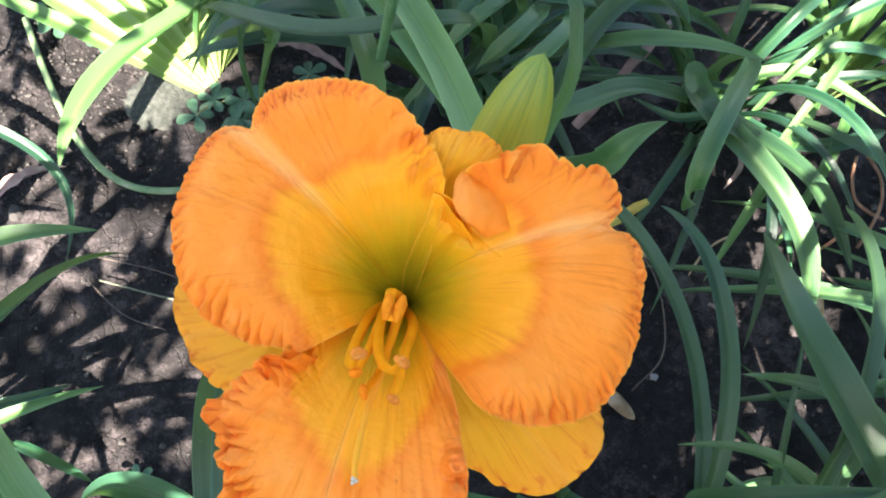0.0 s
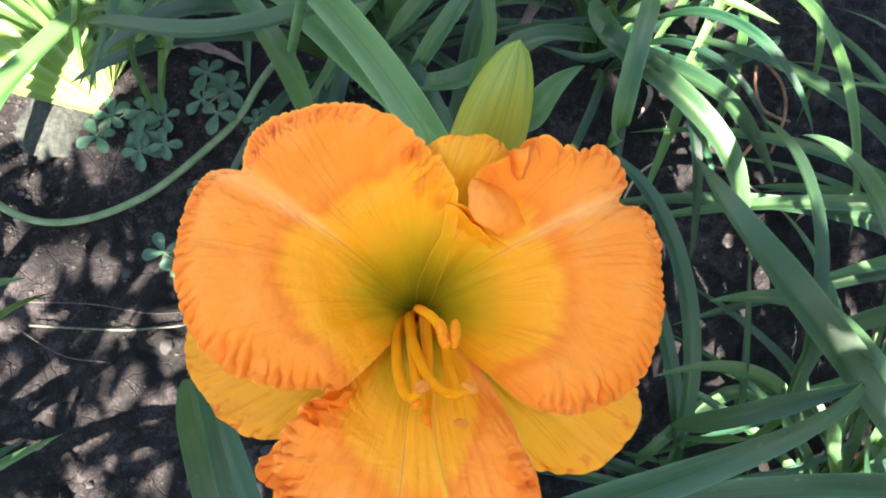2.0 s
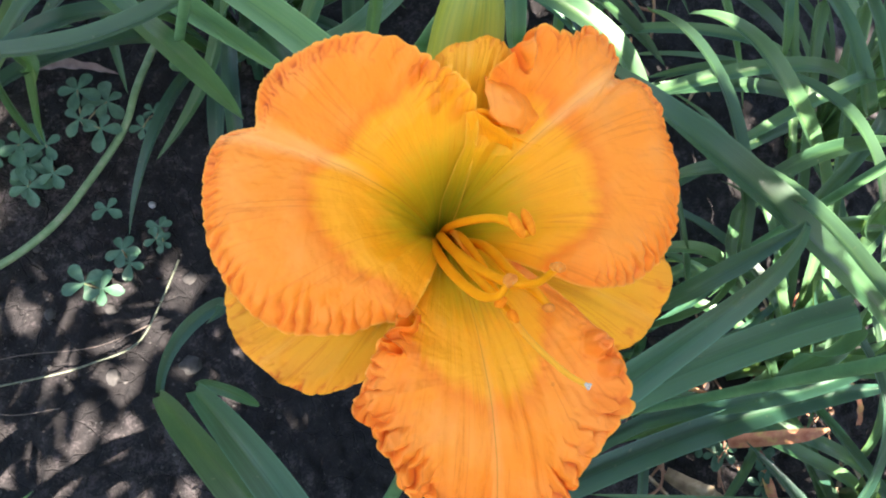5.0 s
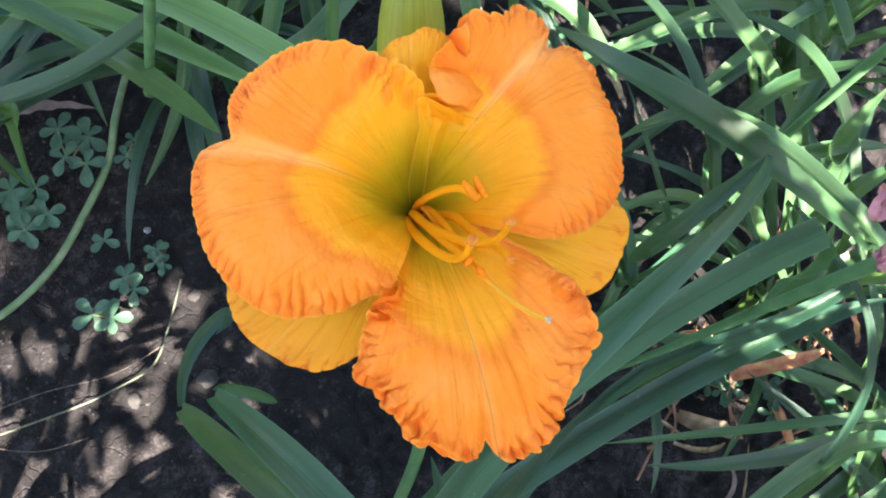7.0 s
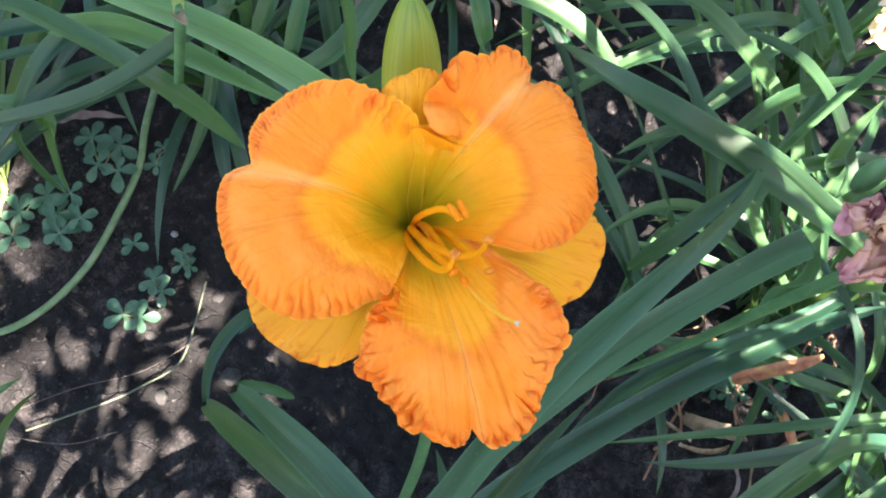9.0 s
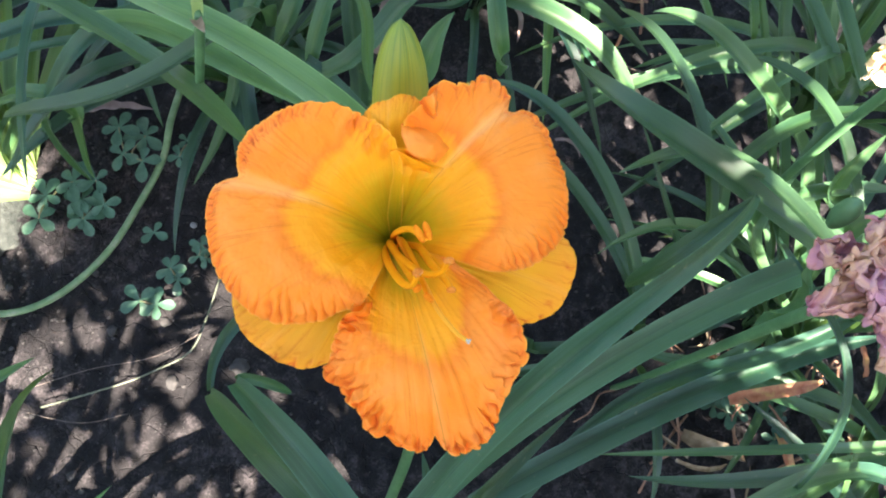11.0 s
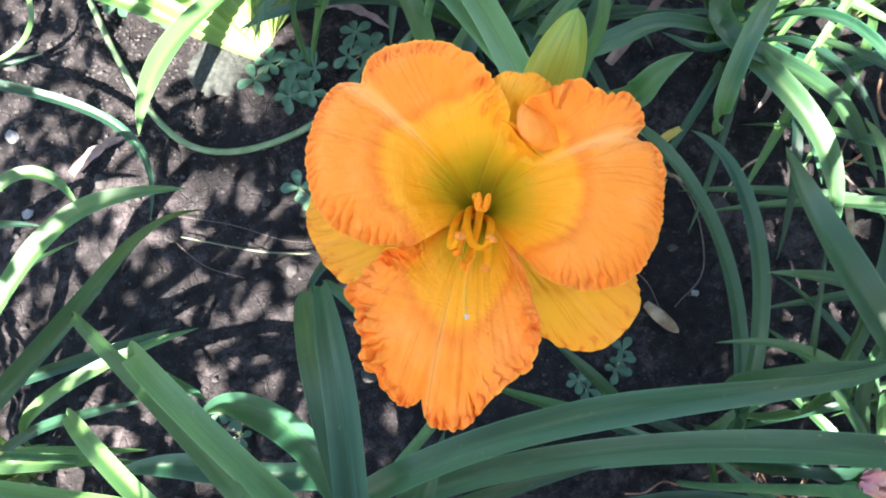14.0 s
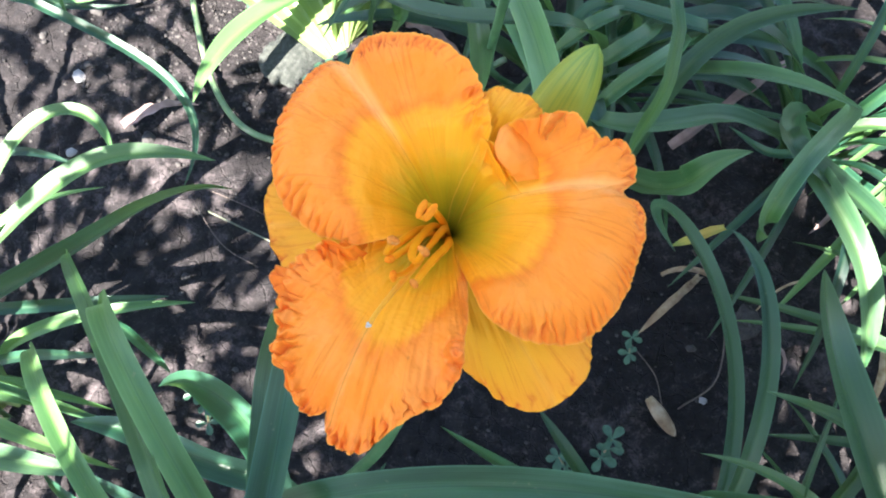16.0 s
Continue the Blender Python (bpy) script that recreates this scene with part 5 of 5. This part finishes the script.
dry_leaf((-0.20, 0.645, 0.02), (-0.17, 0.645, 0.035), (-0.14, 0.625, 0.03), (-0.10, 0.605, 0.02), 0.016, DRY_PINK, "dry pinkish brown curled daylily leaf on soil")
dry_leaf((0.19, 0.50, 0.10), (0.24, 0.55, 0.12), (0.28, 0.60, 0.12), (0.33, 0.68, 0.08), 0.016, DRY_PINK, "long dry pinkish daylily leaf among green ones")
dry_leaf((0.30, -0.11, 0.03), (0.31, -0.13, 0.05), (0.33, -0.15, 0.04), (0.36, -0.18, 0.01), 0.02, DRY, "dry tan daylily leaf on soil")
dry_leaf((0.40, -0.22, 0.02), (0.40, -0.20, 0.03), (0.41, -0.18, 0.03), (0.42, -0.15, 0.01), 0.012, DRY_ORANGE, "orange-brown dying daylily leaf")
dry_leaf((0.26, 0.36, 0.05), (0.24, 0.33, 0.09), (0.22, 0.30, 0.09), (0.20, 0.27, 0.05), 0.010, DRY, "yellowing dry daylily leaf tip")
dry_leaf((-0.55, 0.40, 0.02), (-0.52, 0.43, 0.03), (-0.49, 0.45, 0.02), (-0.46, 0.46, 0.01), 0.018, DRY_PINK, "dry pinkish brown curled daylily leaf on soil")

srnd = random.Random(31)
STRAW = simple("straw", [(0.3, (0.22, 0.13, 0.07)), (0.5, (0.36, 0.25, 0.15)), (0.75, (0.50, 0.38, 0.26))], 90, 0.75, 0.0005, through=0.1)
for k in range(26):
    x, y, a = srnd.uniform(0.24, 0.62), srnd.uniform(-0.26, 0.06), srnd.uniform(0, 6.28)
    if k > 18:
        x, y = srnd.uniform(0.22, 0.6), srnd.uniform(0.25, 0.55)
    ln, z = srnd.uniform(0.03, 0.09), srnd.uniform(0.004, 0.03)
    q, e = Vector((math.cos(a), math.sin(a), 0)), Vector((-math.sin(a), math.cos(a), 0)) * srnd.uniform(-0.02, 0.02)
    o = Vector((x, y, z))
    dry_leaf(o, o + q * (ln * 0.3) + e + Vector((0, 0, 0.012)), o + q * (ln * 0.7) + e + Vector((0, 0, 0.014)), o + q * ln + Vector((0, 0, -0.4 * z)), srnd.uniform(0.003, 0.010), (STRAW, DRY, DRY_ORANGE, DRY_PINK)[k % 4], "withered scrap of daylily leaf lying on soil", srnd.uniform(-1.5, 1.5))

# ---- clods and pebbles ----
def pebble(name, x, y, r, material, label, seed, flat=0.6):
    bm = bmesh.new()
    bmesh.ops.create_icosphere(bm, subdivisions=5 if r > 0.02 else 3, radius=r)
    for v in bm.verts:
        k = 1 + 0.35 * noise.fractal(v.co / r * 1.1 + Vector((seed * 3.1, 0, 0)), 0.8, 2.0, 6)
        v.co = Vector((v.co.x * k, v.co.y * k * 0.85, v.co.z * k * flat))
    ob = part(name, bm, material)
    ob.location = (x, y, r * flat * 0.35 + ground_height(x, y))
    ob.rotation_euler = (0, 0, seed)
    return tagged(ob, label, "stone")


prnd = random.Random(5)
pebble("soil_clod", -0.350, 0.580, 0.054, MOSSY, "large rough grey clod of dry soil", 1, 0.20)
for k in range(46):
    px, py = prnd.uniform(-0.75, -0.1), prnd.uniform(-0.05, 0.8)
    o = pebble("soil_clod", px, py, prnd.uniform(0.004, 0.013), STONE, "small rough crumb of dry soil", k + 2)
    o["group"] = "soil crumbs"
for px, py, pr in ((-0.125, 0.44, 0.005), (-0.62, 0.35, 0.008), (-0.66, 0.47, 0.011), (0.30, 0.22, 0.005)):
    pebble("pebble", px, py, pr, CHALK, "small pale pebble on dark soil", px * 10)["group"] = "pale pebbles"
pebble("soil_clod", 0.335, 0.33, 0.022, STONE, "rough grey clod of dry soil", 77)

# loose crumbs, too many to count
crnd = random.Random(91)
ico = bmesh.new()
bmesh.ops.create_icosphere(ico, subdivisions=1, radius=1.0)
unit, tris = [v.co.copy() for v in ico.verts], [tuple(v.index for v in f.verts) for f in ico.faces]
ico.free()
cv, cf = [], []
for k in range(2600):
    if k % 5 < 3:
        x, y = crnd.gauss(-0.47, 0.14), crnd.gauss(0.62, 0.13)
    else:
        x, y = crnd.uniform(-0.85, 0.6), crnd.uniform(-0.2, 0.8)
    r = crnd.uniform(0.0012, 0.0032) * (2.0 if k % 17 == 0 else 1.0)
    c, b = Vector((x, y, ground_height(x, y) + r * 0.4)), len(cv)
    for p in unit:
        w = 1 + 0.45 * noise.noise(p * 1.3 + Vector((k * 1.7, 0, 0)))
        cv.append(tuple(c + Vector((p.x, p.y * 0.8, p.z * 0.7)) * (r * w)))
    cf += [tuple(b + i for i in t) for t in tris]
me = bpy.data.meshes.new("soil_crumbs")
me.from_pydata(cv, [], cf)
me.materials.append(STONE)
tagged(new("soil_crumbs", me), "loose small crumbs of dry grey soil", "soil crumbs", kind="stuff")

# ---- neighbouring blooms ----
def crumpled(name, label, at, size, material, stalk_root, n, seed, spread=0.9, spent=False, turn=0.0):
    """A fading bloom: crumpled, pleated petals round a stalk's end."""
    f = thing(name, label, "flower", at=(stalk_root[0], stalk_root[1], 0))
    rnd = random.Random(seed)
    c = Vector(at)
    for k in range(n):
        inner = k % 2
        a = 2 * math.pi * k / n + rnd.uniform(-0.25, 0.25) + turn
        q = Vector((math.cos(a), math.sin(a), 0))
        s = Vector((-q.y, q.x, 0))
        ln = size * spread * (0.75 if inner else rnd.uniform(0.95, 1.2))
        rows, uvs = [], []
        for i in range(31):
            u = i / 30
            row, uvr = [], []
            half = size * (0.08 + (0.40 if inner else 0.30) * math.sin(math.pi * min(1, 0.10 + (0.90 if spent else 0.86) * u)))
            for j in range(33):
                v = j / 16 - 1
                w = Vector((k * 7.3 + seed, u * 2.6, v * 2.0))
                fold = math.sin(v * 9 + 5 * noise.noise(w * 0.7) + k)
                p = c + q * (ln * u) + s * (half * v) + Vector((0, 0, size * ((0.42 if spent else 0.18) * inner + 0.35 * u - 0.55 * u * u)))
                p = p + noise.noise_vector(w) * (size * 0.26 * u) + noise.noise_vector(w * 3.1) * (size * 0.13 * u) + noise.noise_vector(w * 8.0) * (size * 0.045 * u)
                p.z += size * 0.055 * fold * u + size * 0.05 * (1 - 2 * abs(noise.noise(w * 5.0))) * u
                if spent:
                    # drawn into lengthwise pleats, the sides rolled in
                    p = p + s * (-0.35 * half * v * abs(v) * u) + Vector((0, 0, size * (0.10 * math.sin(v * 17 + 3 * noise.noise(w * 0.6) + 2 * k) * u ** 0.5 + 0.22 * v * v * u)))
                row.append(p), uvr.append((u, v))
            rows.append(row), uvs.append(uvr)
        anchor(grid_mesh("petal", rows, uvs, material, None), f)
    r = Vector(stalk_root)
    tube("stalk", bezier((r, r + Vector((0, 0, 0.25)), c - Vector((0, 0, 0.2)), c), 14), 0.004, STALK, f, "", 10)
    return f


YB = (-0.382, 0.018, 0.45)
pink = crumpled("faded_bloom", "crumpled fading mauve-pink daylily bloom", (0.238, -0.004, 0.690), 0.040, FADED, (0.262, -0.02, -0.01), 11, 3, 0.84, True, 0.90)
bud((0.240, 0.034, 0.676), (0.243, 0.037, 0.703), 0.0058, pink, STALK, "bud", "small round green bud")
crumpled("yellow_bloom", "pale yellow ruffled daylily bloom in sunlight", YB, 0.034, YELLOW, (YB[0] - 0.03, YB[1] - 0.01, -0.01), 8, 12)
crumpled("cream_bloom", "crumpled cream and pinkish daylily bloom in sunlight", (0.400, 0.092, 0.60), 0.036, CREAM, (0.446, 0.08, -0.01), 10, 8)

# ---- unseen bushes and a tree, added beyond the view to give the broken shade ----
def shade_leaves(n, seed, cover, height, length, width, turn, xs, ys):
    """Leaves that hang between the sun and the bed; cover: how closely, over each spot."""
    rnd = random.Random(seed)
    out = []
    for k in range(n):
        x, y = rnd.uniform(*xs), rnd.uniform(*ys)
        if rnd.random() > cover(x, y):
            continue
        c = Vector((x, y, 0)) + SUN_TO * (rnd.uniform(*height) / SUN_TO.z)
        if math.hypot(c.x - 0.02, c.y - 0.05) < 0.42 and c.z < 2:
            continue
        a = rnd.gauss(*turn)
        q = Vector((math.cos(a), math.sin(a), rnd.uniform(-0.3, 0.3))).normalized()
        s = q.cross(SUN_TO + Vector((rnd.uniform(-0.3, 0.3), rnd.uniform(-0.3, 0.3), 0))).normalized()
        out.append((c, q * rnd.uniform(*length), s * rnd.uniform(*width)))
    return out


def foliage(name, parent, material, leaves):
    verts, faces = [], []
    for c, q, s in leaves:
        b = len(verts)
        verts += [c - q, c - q * 0.3 + s, c + q * 0.4 + s * 0.8, c + q, c + q * 0.4 - s * 0.8, c - q * 0.3 - s]
        faces += [(b, b + 1, b + 2, b + 3), (b, b + 3, b + 4, b + 5)]
    me = bpy.data.meshes.new(name)
    me.from_pydata([tuple(v) for v in verts], [], faces)
    me.materials.append(material)
    ob = new(name, me)
    ob["kind"] = "stuff"
    return anchor(ob, parent)


def ragged(x, y, cx, cy, rx, ry):
    """1 inside an uneven round patch, 0 outside."""
    d = math.hypot((x - cx) / rx, (y - cy) / ry) + 0.35 * noise.noise(Vector((x * 2.2, y * 2.2, 9.0)))
    return max(0.0, min(1.0, (1.0 - d) * 6))


# densities set by hand to steer sun patches onto soil and leaves
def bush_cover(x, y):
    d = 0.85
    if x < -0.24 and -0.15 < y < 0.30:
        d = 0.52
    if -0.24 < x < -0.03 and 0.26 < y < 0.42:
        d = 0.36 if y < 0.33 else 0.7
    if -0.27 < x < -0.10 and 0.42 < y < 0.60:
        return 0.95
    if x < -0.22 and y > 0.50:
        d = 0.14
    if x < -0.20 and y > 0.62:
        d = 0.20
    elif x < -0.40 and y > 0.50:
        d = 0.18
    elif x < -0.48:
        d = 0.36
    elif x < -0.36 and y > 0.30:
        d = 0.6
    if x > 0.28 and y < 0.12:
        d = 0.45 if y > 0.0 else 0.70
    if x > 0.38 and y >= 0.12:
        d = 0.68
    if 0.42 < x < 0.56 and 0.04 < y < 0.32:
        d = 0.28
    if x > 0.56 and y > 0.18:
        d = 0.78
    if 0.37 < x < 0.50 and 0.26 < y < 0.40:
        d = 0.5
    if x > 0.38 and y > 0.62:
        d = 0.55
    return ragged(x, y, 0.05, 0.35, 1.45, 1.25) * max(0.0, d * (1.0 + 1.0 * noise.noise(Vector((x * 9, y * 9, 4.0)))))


# closed over the flower and the middle of the bed to keep sun off
def tree_cover(x, y):
    left = (-0.02 if y < 0.44 else -0.25 if y < 0.60 else -0.20) + 0.05 * noise.noise(Vector((y * 4, 1, 0)))
    right = (0.30 if y < 0.12 else 0.40 if y < 0.28 else 0.36) + 0.05 * noise.noise(Vector((y * 4, 7, 0)))
    if left < x < right and -0.5 < y < 1.0:
        return 1.0
    if x > 0.57 and y > 0.26:
        return 0.45
    return 0.55 * ragged(x, y, -0.2, -2.1, 1.7, 1.5) if y < -0.7 else 0.0


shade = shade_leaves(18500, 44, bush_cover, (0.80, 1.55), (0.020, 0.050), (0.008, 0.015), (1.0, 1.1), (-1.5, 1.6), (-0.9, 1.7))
brnd = random.Random(71)
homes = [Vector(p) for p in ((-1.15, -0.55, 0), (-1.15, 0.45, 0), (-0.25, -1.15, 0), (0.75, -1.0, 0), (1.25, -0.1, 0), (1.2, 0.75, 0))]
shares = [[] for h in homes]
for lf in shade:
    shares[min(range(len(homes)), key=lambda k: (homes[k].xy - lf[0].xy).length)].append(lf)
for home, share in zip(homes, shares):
    bush = thing("shade_bush", "tall leafy bush, unseen, added to shade the bed", "bush", "bushes round the bed", at=tuple(home))
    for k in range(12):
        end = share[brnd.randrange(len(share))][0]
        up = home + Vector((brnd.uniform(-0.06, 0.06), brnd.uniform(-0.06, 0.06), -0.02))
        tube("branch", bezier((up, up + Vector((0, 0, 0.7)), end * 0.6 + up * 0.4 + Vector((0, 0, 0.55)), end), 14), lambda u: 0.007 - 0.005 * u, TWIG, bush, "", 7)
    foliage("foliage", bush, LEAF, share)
crown = shade_leaves(7000, 45, tree_cover, (4.2, 5.2), (0.10, 0.18), (0.04, 0.07), (1.0, 1.5), (-2.0, 2.0), (-3.8, 1.1))
tree = thing("tree", "leafy tree, unseen, added to shade the bed", "tree", at=(-0.6, -4.6, 0.0))
tube("trunk", spline([(-0.6, -4.6, -0.05), (-0.62, -4.6, 1.5), (-0.58, -4.4, 3.0), (-0.5, -4.1, 4.4)], 8), lambda u: 0.12 - 0.06 * u, TWIG, tree, "", 14)
for k in range(14):
    end = crown[brnd.randrange(len(crown))][0]
    tube("branch", bezier(((-0.55, -4.3, 3.3), (-0.52, -4.2, 4.0), end * 0.6 + Vector((-0.5, -4.1, 4.4)) * 0.4, end), 12), lambda u: 0.045 - 0.036 * u, TWIG, tree, "", 8)
foliage("crown", tree, LEAF, crown)
